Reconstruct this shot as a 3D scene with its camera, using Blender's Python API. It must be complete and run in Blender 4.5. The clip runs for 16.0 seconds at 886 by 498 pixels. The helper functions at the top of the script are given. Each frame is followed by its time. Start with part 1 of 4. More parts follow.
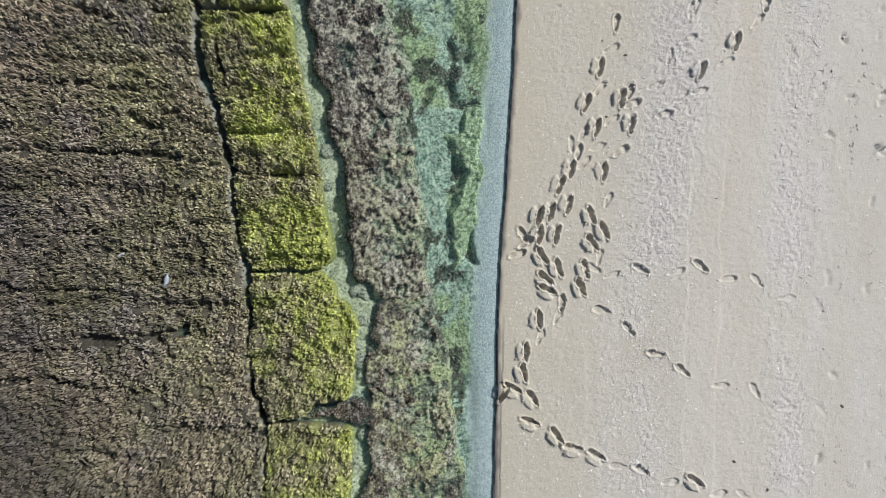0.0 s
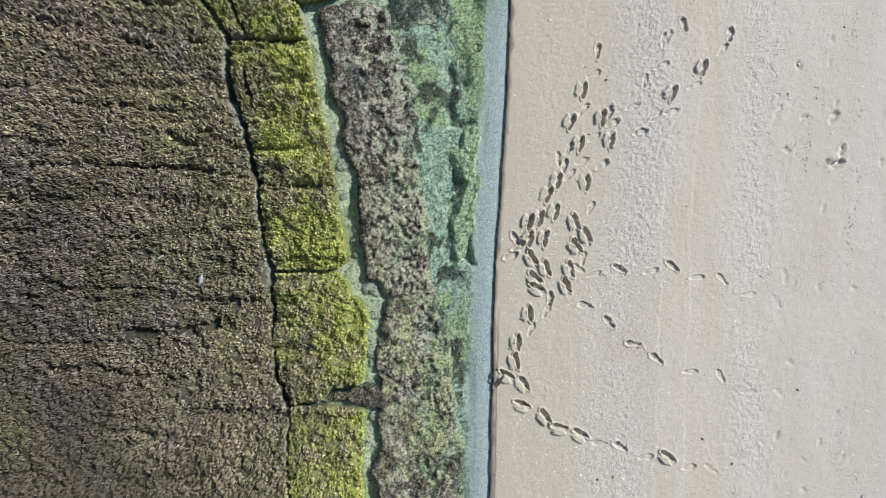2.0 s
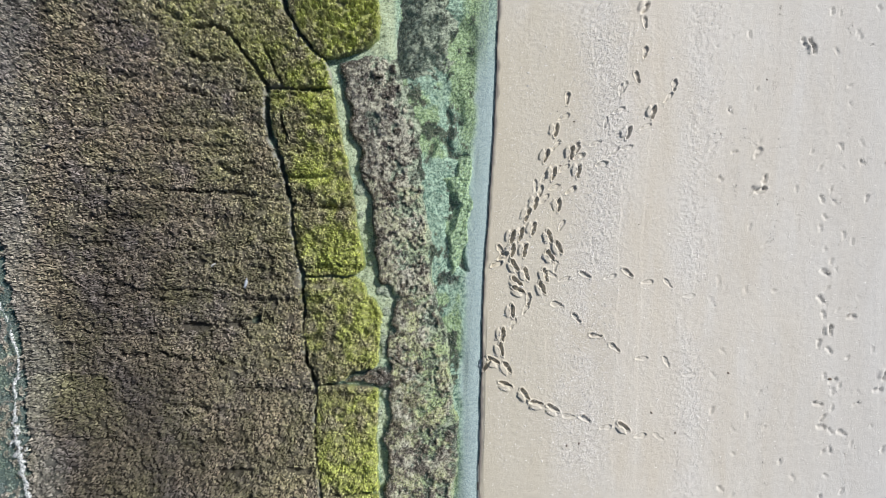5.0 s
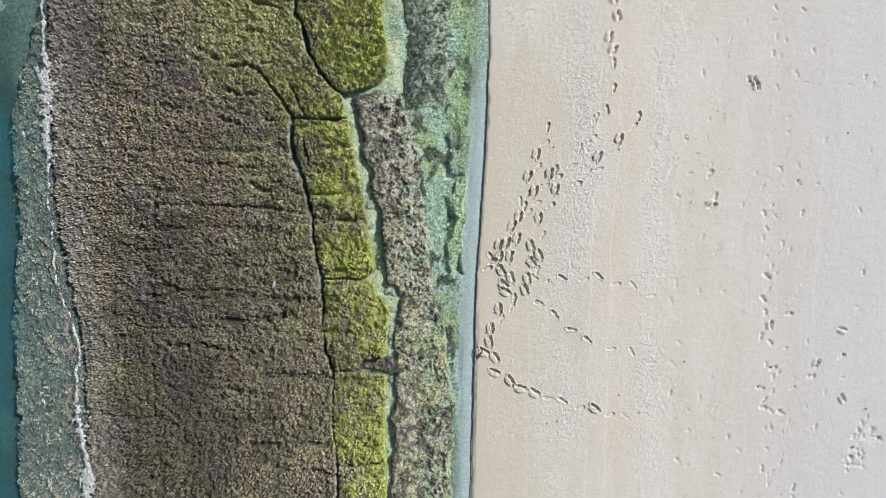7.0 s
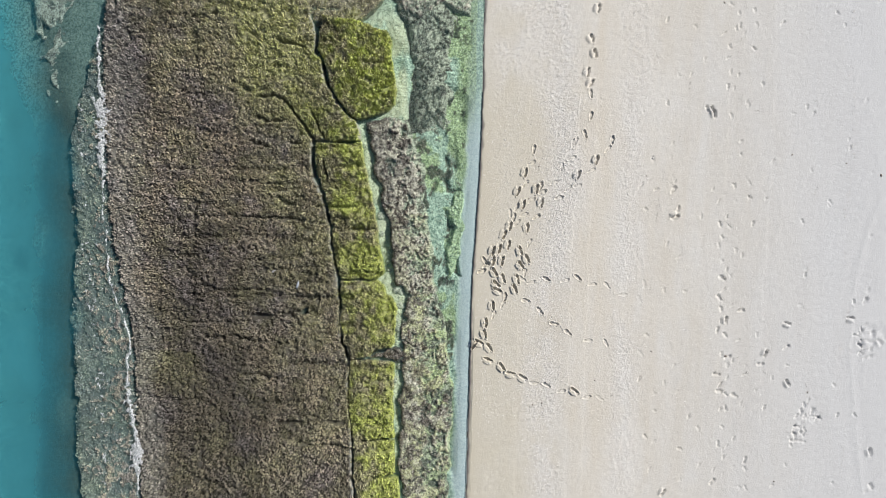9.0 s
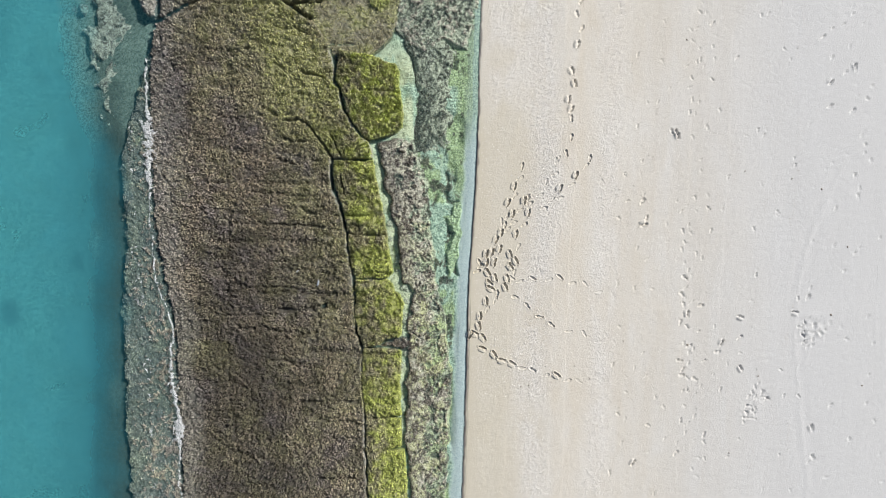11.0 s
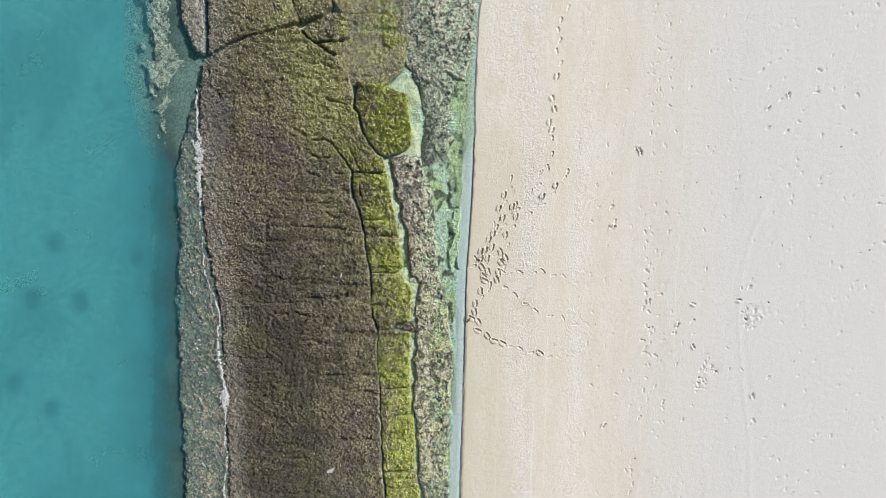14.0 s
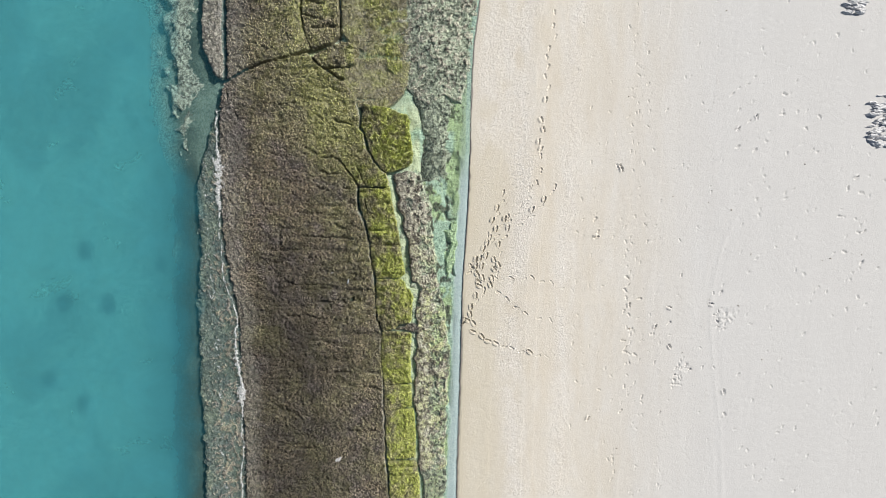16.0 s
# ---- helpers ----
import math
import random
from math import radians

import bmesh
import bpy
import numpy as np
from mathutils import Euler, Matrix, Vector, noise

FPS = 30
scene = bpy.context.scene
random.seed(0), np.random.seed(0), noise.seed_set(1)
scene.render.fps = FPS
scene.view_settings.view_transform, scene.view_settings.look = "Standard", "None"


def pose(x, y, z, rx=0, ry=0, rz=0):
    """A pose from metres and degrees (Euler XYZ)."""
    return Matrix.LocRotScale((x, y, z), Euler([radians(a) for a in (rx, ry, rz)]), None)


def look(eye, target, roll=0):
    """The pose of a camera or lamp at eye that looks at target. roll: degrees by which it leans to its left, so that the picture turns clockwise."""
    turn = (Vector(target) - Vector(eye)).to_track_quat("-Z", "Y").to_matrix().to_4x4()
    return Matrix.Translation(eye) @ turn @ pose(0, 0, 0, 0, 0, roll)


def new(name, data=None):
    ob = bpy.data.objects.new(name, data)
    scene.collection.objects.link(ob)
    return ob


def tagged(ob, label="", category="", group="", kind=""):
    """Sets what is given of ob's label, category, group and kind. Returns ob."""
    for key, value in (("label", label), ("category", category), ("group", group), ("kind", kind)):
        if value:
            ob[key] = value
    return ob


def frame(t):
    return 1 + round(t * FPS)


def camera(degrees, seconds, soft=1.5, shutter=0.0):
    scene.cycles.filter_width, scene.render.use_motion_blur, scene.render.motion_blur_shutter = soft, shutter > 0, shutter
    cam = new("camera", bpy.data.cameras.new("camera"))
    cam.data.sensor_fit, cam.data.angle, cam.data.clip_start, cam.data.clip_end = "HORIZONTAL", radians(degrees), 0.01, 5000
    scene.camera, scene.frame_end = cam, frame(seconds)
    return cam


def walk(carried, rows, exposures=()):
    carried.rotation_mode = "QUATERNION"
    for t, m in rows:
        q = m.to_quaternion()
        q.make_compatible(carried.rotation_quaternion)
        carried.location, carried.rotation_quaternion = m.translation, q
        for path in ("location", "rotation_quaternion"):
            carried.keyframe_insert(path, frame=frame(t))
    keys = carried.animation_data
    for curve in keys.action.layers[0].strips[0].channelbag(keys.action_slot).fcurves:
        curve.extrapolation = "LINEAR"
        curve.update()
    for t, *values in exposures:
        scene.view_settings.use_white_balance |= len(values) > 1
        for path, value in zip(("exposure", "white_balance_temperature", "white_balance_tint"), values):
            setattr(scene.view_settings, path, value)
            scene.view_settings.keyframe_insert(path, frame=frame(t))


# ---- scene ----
cam = camera(68, 16.0, soft=0.3)
# the drone climbs straight up, looking down, and drifts a little
PATH = [
    (0, pose(0.000, 0.000, 10.461, 0, 0, -0.00)),
    (0.5, pose(-0.001, 0.004, 10.747, 0, 0, -0.02)),
    (1, pose(-0.013, 0.003, 11.070, 0, 0, -0.02)),
    (1.5, pose(-0.027, 0.015, 11.428, 0, 0, -0.06)),
    (2, pose(-0.033, 0.045, 11.815, 0, 0, -0.08)),
    (2.5, pose(-0.039, 0.076, 12.223, 0, 0, -0.05)),
    (3, pose(-0.043, 0.116, 12.641, 0, 0, -0.02)),
    (3.5, pose(-0.034, 0.145, 13.070, 0, 0, -0.03)),
    (4, pose(-0.017, 0.181, 13.519, 0, 0, -0.02)),
    (6.5, pose(0.015, 0.374, 16.364, 0, 0, 0.07)),
    (7, pose(0.031, 0.421, 17.030, 0, 0, 0.10)),
    (7.5, pose(0.020, 0.463, 17.696, 0, 0, 0.14)),
    (8, pose(0.007, 0.504, 18.363, 0, 0, 0.12)),
    (8.5, pose(0.013, 0.538, 19.024, 0, 0, 0.14)),
    (9, pose(0.019, 0.577, 19.732, 0, 0, 0.16)),
    (11.5, pose(-0.006, 0.717, 23.655, 0, 0, 0.21)),
    (12, pose(0.001, 0.737, 24.517, 0, 0, 0.21)),
    (12.5, pose(-0.030, 0.697, 25.366, 0, 0, 0.21)),
    (13, pose(-0.041, 0.670, 26.195, 0, 0, 0.20)),
    (13.5, pose(-0.075, 0.663, 26.868, 0, 0, 0.18)),
    (14, pose(-0.089, 0.624, 27.288, 0, 0, 0.16)),
    (14.5, pose(-0.043, 0.709, 27.867, 0, 0, 0.16)),
    (15, pose(-0.036, 0.786, 28.489, 0, 0, 0.16)),
    (15.5, pose(-0.021, 0.855, 29.141, 0, 0, 0.16)),
    (16, pose(-0.006, 0.992, 29.869, 0, 0, 0.20)),
]
walk(cam, PATH, [(0, -0.10, 6330, 10), (4, 0.08, 6370, 10), (6.5, 0.11, 6390, 10), (9, 0.15, 6430, 10), (12.5, 0.23, 6560, 9), (16, 0.26, 6720, 9)])

# ---- sky and sun ----
SUN_AZ, SUN_EL = 32.0, 41.0            # degrees: turned from +x towards +y, height
world = bpy.data.worlds.new("world")
scene.world = world
world.use_nodes = True
sky = world.node_tree.nodes.new("ShaderNodeTexSky")
sky.sky_type, sky.sun_disc = "NISHITA", False
sky.sun_elevation, sky.sun_rotation = radians(SUN_EL), radians(90 - SUN_AZ)
back = world.node_tree.nodes["Background"]
back.inputs["Strength"].default_value = 0.054
world.node_tree.links.new(sky.outputs[0], back.inputs["Color"])
sun = new("sun", bpy.data.lights.new("sun", "SUN"))
sun.data.energy, sun.data.angle, sun.data.color = 5.0, radians(0.53), (1.0, 0.95, 0.88)
sun.matrix_world = look((40 * math.cos(radians(SUN_AZ)), 40 * math.sin(radians(SUN_AZ)), 40 * math.tan(radians(SUN_EL))), (0, 0, 0))

# ---- material helpers ----


class Mat:
    """A node material with short ways to add nodes."""

    def __init__(self, name):
        self.m = bpy.data.materials.new(name)
        self.m.use_nodes = True
        self.t = self.m.node_tree
        self.b = self.t.nodes["Principled BSDF"]
        self.geo = self.t.nodes.new("ShaderNodeNewGeometry")
        self.pos = self.geo.outputs["Position"]

    def put(self, value, socket):
        if hasattr(value, "is_output"):
            self.t.links.new(value, socket)
        elif isinstance(value, tuple) and len(value) == 3 and socket.type == "RGBA":
            socket.default_value = (*value, 1)
        else:
            socket.default_value = value

    def noise(self, scale, detail=3.0, rough=0.55, at=None, stretch=None, warp=0.0):
        n = self.t.nodes.new("ShaderNodeTexNoise")
        n.inputs["Scale"].default_value, n.inputs["Detail"].default_value = scale, detail
        n.inputs["Roughness"].default_value, n.inputs["Distortion"].default_value = rough, warp
        v = at or self.pos
        if stretch:
            mp = self.t.nodes.new("ShaderNodeMapping")
            mp.inputs["Scale"].default_value = stretch
            self.t.links.new(v, mp.inputs["Vector"])
            v = mp.outputs[0]
        self.t.links.new(v, n.inputs["Vector"])
        return n.outputs["Fac"]

    def cells(self, scale, out="Distance", feature="F1"):
        n = self.t.nodes.new("ShaderNodeTexVoronoi")
        n.feature = feature
        n.inputs["Scale"].default_value = scale
        self.t.links.new(self.pos, n.inputs["Vector"])
        return n.outputs[out]

    def ramp(self, fac, *stops):
        r = self.t.nodes.new("ShaderNodeValToRGB")
        while len(r.color_ramp.elements) < len(stops):
            r.color_ramp.elements.new(0.5)
        for e, (p, c) in zip(r.color_ramp.elements, stops):
            e.position = p
            e.color = (*c, 1) if isinstance(c, tuple) else (c, c, c, 1)
        self.put(fac, r.inputs["Fac"])
        return r.outputs["Color"]

    def mix(self, fac, a, b, how="MIX"):
        n = self.t.nodes.new("ShaderNodeMix")
        n.data_type, n.blend_type = "RGBA", how
        self.put(fac, n.inputs["Factor"])
        self.put(a, n.inputs[6])
        self.put(b, n.inputs[7])
        return n.outputs[2]

    def math(self, how, a, b=0.0):
        n = self.t.nodes.new("ShaderNodeMath")
        n.operation = how
        self.put(a, n.inputs[0])
        self.put(b, n.inputs[1])
        return n.outputs[0]

    def attr(self, name):
        n = self.t.nodes.new("ShaderNodeAttribute")
        n.attribute_name = name
        return n.outputs["Fac"]

    def bump(self, *layers):
        normal = None
        for height, strength, dist in layers:
            n = self.t.nodes.new("ShaderNodeBump")
            n.inputs["Strength"].default_value, n.inputs["Distance"].default_value = strength, dist
            self.t.links.new(height, n.inputs["Height"])
            if normal:
                self.t.links.new(normal, n.inputs["Normal"])
            normal = n.outputs[0]
        self.t.links.new(normal, self.b.inputs["Normal"])

    def done(self, color=None, rough=0.8, metal=0.0, spec=0.4):
        if color is not None:
            self.put(color, self.b.inputs["Base Color"])
        self.put(rough, self.b.inputs["Roughness"])
        self.put(metal, self.b.inputs["Metallic"])
        self.put(spec, self.b.inputs["Specular IOR Level"])
        return self.m


def ground_material():
    k = Mat("sand_and_seabed")
    fine, mid, broad = k.noise(420, 2), k.noise(26, 4), k.noise(1.3, 4)
    streak = k.noise(1.0, 4, 0.6, stretch=(1.6, 0.3, 1), warp=0.5)
    dry = k.mix(k.ramp(streak, (0.36, 0.0), (0.66, 1.0)), (0.555, 0.521, 0.455), (0.600, 0.591, 0.562))
    dry = k.mix(k.ramp(broad, (0.4, 0.0), (0.7, 0.4)), dry, (0.575, 0.542, 0.475))
    dry = k.mix(k.ramp(fine, (0.3, 0.0), (0.75, 0.55)), dry, (0.41, 0.37, 0.32))
    dry = k.mix(k.ramp(k.noise(85, 2), (0.62, 0.0), (0.70, 0.6)), dry, (0.72, 0.70, 0.66))
    wet = k.mix(mid, (0.440, 0.405, 0.325), (0.540, 0.508, 0.420))
    bleached = k.mix(k.ramp(fine, (0.3, 0.0), (0.75, 0.4)), k.mix(streak, (0.500, 0.504, 0.510), (0.540, 0.548, 0.558)), (0.405, 0.405, 0.410))
    dry = k.mix(k.attr("inland"), dry, bleached)
    sand = k.mix(k.attr("damp"), dry, wet)
    sand = k.mix(k.attr("soaked"), sand, k.mix(fine, (0.11, 0.10, 0.10), (0.24, 0.22, 0.20)))
    sand = k.mix(k.math("MULTIPLY", k.attr("gravel"), k.ramp(k.noise(48, 4, 0.65), (0.42, 0.0), (0.58, 1.0))), sand, (0.60, 0.59, 0.575))
    # under the water
    crisp = k.noise(23, 7, 0.8, warp=0.7)
    silt = k.mix(k.ramp(k.noise(11, 8, 0.76, warp=0.4), (0.43, 0.0), (0.57, 1.0)), (0.13, 0.22, 0.19), (0.58, 0.71, 0.62))
    algae = k.mix(k.ramp(k.noise(18, 8, 0.78, warp=0.4), (0.43, 0.0), (0.57, 1.0)), (0.14, 0.20, 0.09), (0.58, 0.69, 0.38))
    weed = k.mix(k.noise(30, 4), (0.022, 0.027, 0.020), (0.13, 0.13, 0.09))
    shingle = k.mix(k.ramp(k.cells(70, "Color"), (0.15, 0.0), (0.9, 1.0)), (0.29, 0.34, 0.41), (0.68, 0.72, 0.75))
    ragged = k.math("MULTIPLY", k.math("SUBTRACT", k.noise(30, 8, 0.75, warp=0.5), 0.5), 1.5)
    bed = k.mix(k.ramp(k.math("ADD", k.attr("green"), ragged), (0.30, 0.0), (0.62, 1.0)), silt, algae)
    bed = k.mix(k.attr("pale"), bed, k.mix(k.noise(9, 5), (0.40, 0.41, 0.27), (0.72, 0.71, 0.54)))
    bed = k.mix(k.ramp(crisp, (0.425, 0.8), (0.48, 0.0)), bed, (0.06, 0.10, 0.085))
    bed = k.mix(k.ramp(crisp, (0.515, 0.0), (0.575, 0.6)), bed, (0.76, 0.82, 0.68))
    bed = k.mix(k.attr("shingle"), bed, shingle)
    bed = k.mix(k.attr("soft"), bed, k.mix(k.noise(9, 6, 0.7), (0.016, 0.030, 0.028), (0.12, 0.16, 0.14)))
    # weed patches, and the crevices' shade painted in the same dark colour
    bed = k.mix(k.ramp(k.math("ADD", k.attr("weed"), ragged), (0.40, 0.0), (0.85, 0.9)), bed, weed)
    col = k.mix(k.attr("under"), sand, bed)
    stones = k.math("MULTIPLY", k.noise(58, 4, 0.7), k.attr("gravel"))
    rough_bed = k.math("MULTIPLY", k.noise(13, 8, 0.75, warp=0.5), k.math("MULTIPLY", k.attr("under"), k.math("SUBTRACT", 1.0, k.attr("shingle"))))
    ripples = k.math("MULTIPLY", k.noise(1.0, 3, 0.5, stretch=(1.6, 13.0, 1)), k.attr("ripple"))
    k.bump((k.noise(24, 5, 0.6), 0.6, 0.012), (k.noise(110, 4, 0.7), 0.8, 0.006), (stones, 0.6, 0.014), (rough_bed, 0.9, 0.06), (k.math("MULTIPLY", crisp, k.attr("under")), 0.8, 0.02), (ripples, 1.0, 0.05))
    return k.done(col, 0.9, spec=0.25)


def algae_material(name="algae_on_rock", leaf=False):
    """Rock grown over with seaweed: brown, olive or bright green by the attribute moss."""
    k = Mat(name)
    a = k.noise(22, 5, 0.7, warp=0.6)
    b = k.noise(70, 3, 0.6, warp=0.4)
    broad = k.noise(0.9, 4, 0.6)
    rnd = k.geo.outputs["Random Per Island"]
    speck = k.math("ADD", k.math("MULTIPLY", rnd, 0.70), 0.20) if leaf else a
    brown = k.mix(speck, (0.040, 0.035, 0.031), (0.680, 0.598, 0.468))
    purple = k.mix(speck, (0.034, 0.030, 0.035), (0.520, 0.470, 0.460))
    brown = k.mix(k.ramp(broad, (0.42, 0.0), (0.62, 1.0)), brown, purple)
    olive = k.mix(speck, (0.080, 0.078, 0.036), (0.720, 0.705, 0.440))
    green = k.mix(speck, (0.130, 0.168, 0.036), (0.830, 0.895, 0.310))
    moss = k.attr("moss")
    col = k.mix(k.ramp(moss, (0.05, 0.0), (0.5, 1.0)), brown, olive)
    col = k.mix(k.ramp(moss, (0.5, 0.0), (0.95, 1.0)), col, green)
    col = k.mix(k.math("MULTIPLY", k.attr("tone"), 0.72), col, k.mix(moss, (0.036, 0.034, 0.031), (0.092, 0.098, 0.028)))
    if leaf:
        col = k.mix(k.math("MULTIPLY", k.attr("bare"), 0.85), col, k.mix(speck, (0.085, 0.090, 0.085), (0.58, 0.58, 0.54)))
    else:
        # near-black painted in as the shade under and between the tufts
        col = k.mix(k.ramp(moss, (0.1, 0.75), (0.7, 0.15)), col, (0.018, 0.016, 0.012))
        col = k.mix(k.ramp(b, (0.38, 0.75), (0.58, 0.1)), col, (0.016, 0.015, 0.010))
        bare = k.attr("bare")
        col = k.mix(bare, col, k.mix(a, (0.15, 0.158, 0.145), (0.50, 0.51, 0.465)))
        k.bump((a, 0.7, 0.03), (b, 0.8, 0.012))
    return k.done(col, k.ramp(b, (0.3, 0.42), (0.7, 0.72)), spec=0.4)


def pool_rock_material():
    k = Mat("weedy_pool_rock")
    a, b = k.noise(16, 6, 0.75, warp=0.8), k.noise(75, 4, 0.7, warp=0.5)
    broad = k.noise(1.7, 4)
    pale = k.mix(b, (0.30, 0.305, 0.24), (0.77, 0.77, 0.64))
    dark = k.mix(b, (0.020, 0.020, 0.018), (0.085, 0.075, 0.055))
    green = k.mix(b, (0.30, 0.35, 0.13), (0.74, 0.80, 0.42))
    col = k.mix(k.math("MULTIPLY", k.attr("lush"), k.ramp(broad, (0.38, 0.0), (0.55, 0.9))), pale, green)
    # the weed mask also holds the shade painted along the seaward edge
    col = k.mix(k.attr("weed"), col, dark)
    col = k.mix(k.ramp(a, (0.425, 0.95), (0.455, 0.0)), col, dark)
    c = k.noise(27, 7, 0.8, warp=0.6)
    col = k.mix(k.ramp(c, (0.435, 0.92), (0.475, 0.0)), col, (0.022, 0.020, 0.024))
    col = k.mix(k.ramp(c, (0.525, 0.0), (0.585, 0.7)), col, (0.70, 0.69, 0.62))
    k.bump((a, 0.9, 0.04), (c, 0.8, 0.02), (b, 1.0, 0.02))
    return k.done(col, 0.7)


def water_material(name, tint, murk, share, ripple, shallow=None):
    k = Mat(name)
    t = k.t
    clear = t.nodes.new("ShaderNodeBsdfTransparent")
    if shallow:      # thin water over the ledge, deep water beyond its edge
        sep = t.nodes.new("ShaderNodeSeparateXYZ")
        t.links.new(k.pos, sep.inputs[0])
        wob = k.math("MULTIPLY", k.math("SUBTRACT", k.noise(0.8, 4), 0.5), 0.9)
        north = k.math("MINIMUM", k.math("MAXIMUM", k.math("MULTIPLY", k.math("SUBTRACT", sep.outputs["Y"], 3.5), 0.22), 0.0), 0.80)
        depth = k.math("SUBTRACT", k.math("ADD", k.math("MULTIPLY", k.math("ADD", sep.outputs["X"], 10.9), -0.72), wob), north)
        depth = k.math("MINIMUM", k.math("MAXIMUM", depth, 0.0), 1.0)
        tint = k.mix(depth, shallow, tint)
        share = k.math("MULTIPLY", k.math("MULTIPLY", k.math("ADD", depth, 0.16), share / 1.16), k.math("ADD", k.math("MULTIPLY", k.noise(0.45, 5, 0.6, warp=0.4), 0.9), 0.55))
    k.put(tint if not isinstance(tint, tuple) else (*tint, 1), clear.inputs["Color"])
    cloud = t.nodes.new("ShaderNodeBsdfDiffuse")
    k.put(murk, cloud.inputs["Color"])
    body = t.nodes.new("ShaderNodeMixShader")
    k.put(share, body.inputs[0])
    t.links.new(clear.outputs[0], body.inputs[1])
    t.links.new(cloud.outputs[0], body.inputs[2])
    gloss = t.nodes.new("ShaderNodeBsdfGlossy")
    gloss.inputs["Roughness"].default_value = 0.06
    fres = t.nodes.new("ShaderNodeFresnel")
    fres.inputs["IOR"].default_value = 1.333
    bump = t.nodes.new("ShaderNodeBump")
    bump.inputs["Strength"].default_value, bump.inputs["Distance"].default_value = 0.5, 0.02
    t.links.new(ripple(k), bump.inputs["Height"])
    t.links.new(bump.outputs[0], gloss.inputs["Normal"])
    t.links.new(bump.outputs[0], fres.inputs["Normal"])
    top = t.nodes.new("ShaderNodeMixShader")
    t.links.new(fres.outputs[0], top.inputs[0])
    t.links.new(body.outputs[0], top.inputs[1])
    t.links.new(gloss.outputs[0], top.inputs[2])
    t.links.new(top.outputs[0], t.nodes["Material Output"].inputs["Surface"])
    t.nodes.remove(k.b)
    return k.m


def pebble_material():
    k = Mat("pebbles_and_shells")
    r = k.geo.outputs["Random Per Island"]
    col = k.ramp(r, (0.0, (0.50, 0.475, 0.44)), (0.25, (0.57, 0.55, 0.52)), (0.6, (0.62, 0.61, 0.60)), (0.85, (0.72, 0.70, 0.67)), (1.0, (0.84, 0.83, 0.81)))
    col = k.mix(k.ramp(k.noise(160, 3), (0.4, 0.2), (0.6, 0.0)), col, (0.30, 0.28, 0.26))
    return k.done(col, 0.65)


def debris_material():
    k = Mat("dry_debris")
    col = k.ramp(k.geo.outputs["Random Per Island"], (0.0, (0.33, 0.31, 0.28)), (0.6, (0.46, 0.44, 0.41)), (1.0, (0.58, 0.56, 0.53)))
    return k.done(k.mix(k.noise(120, 2), col, (0.40, 0.38, 0.35)), 0.9)


def foam_material():
    k = Mat("foam")
    col = k.mix(k.noise(40, 3), (0.58, 0.62, 0.65), (0.82, 0.84, 0.85))
    k.bump((k.noise(60, 4), 0.8, 0.02))
    k.put(k.ramp(k.noise(34, 6, 0.75, warp=0.8), (0.40, 0.12), (0.60, 1.0)), k.b.inputs["Alpha"])
    return k.done(col, 0.5)


def plain_rock_material():
    k = Mat("grey_rock")
    col = k.mix(k.noise(12, 6, 0.7), (0.36, 0.37, 0.40), (0.74, 0.75, 0.77))
    k.bump((k.noise(20, 6, 0.7), 0.9, 0.03))
    return k.done(col, 0.8)


def scrap_material():
    k = Mat("dried_weed")
    return k.done(k.mix(k.noise(90, 4), (0.07, 0.055, 0.045), (0.20, 0.16, 0.13)), 0.85)


def bottle_material():
    k = Mat("bleached_plastic")
    col = k.mix(k.noise(40, 4), (0.28, 0.32, 0.40), (0.46, 0.50, 0.56))
    return k.done(col, 0.35)


GROUND = ground_material()
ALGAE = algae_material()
FRONDS = algae_material("seaweed_fronds", True)
POOLROCK = pool_rock_material()
SEA = water_material("sea_water", (0.17, 0.58, 0.68), (0.043, 0.226, 0.288), 0.54,
                     lambda k: k.noise(3.0, 4, 0.6), (0.63, 0.78, 0.81))
POOL = water_material("pool_water", (0.85, 0.97, 0.93), (0.18, 0.36, 0.33), 0.06,
                      lambda k: k.noise(7.0, 3, 0.5, stretch=(0.5, 2.0, 1)))
PEBBLE = pebble_material()
FOAM = foam_material()
DEBRIS = debris_material()
GREYROCK = plain_rock_material()
PLASTIC = bottle_material()
SCRAP = scrap_material()

# ---- shape helpers ----
rng = np.random.default_rng(7)
TABLE = rng.random((8, 256, 256))


def vnoise(x, y, size, seed=0):
    """Smooth value noise in 0..1 with features of that size in metres."""
    t = TABLE[seed % 8]
    u, v = x / size + 37.3 * seed, y / size + 11.9 * seed
    i, j = np.floor(u).astype(int), np.floor(v).astype(int)
    fu, fv = u - i, v - j
    fu, fv = fu * fu * (3 - 2 * fu), fv * fv * (3 - 2 * fv)
    i0, j0, i1, j1 = i & 255, j & 255, (i + 1) & 255, (j + 1) & 255
    return (t[i0, j0] * (1 - fu) + t[i1, j0] * fu) * (1 - fv) + (t[i0, j1] * (1 - fu) + t[i1, j1] * fu) * fv


def fbm(x, y, size, octaves=4, seed=0, gain=0.5):
    total, amp, norm = 0.0, 1.0, 0.0
    for o in range(octaves):
        total = total + amp * vnoise(x, y, size / 2 ** o, seed + o)
        norm += amp
        amp *= gain
    return total / norm


def smooth(x, a, b):
    t = np.clip((x - a) / (b - a), 0, 1)
    return t * t * (3 - 2 * t)


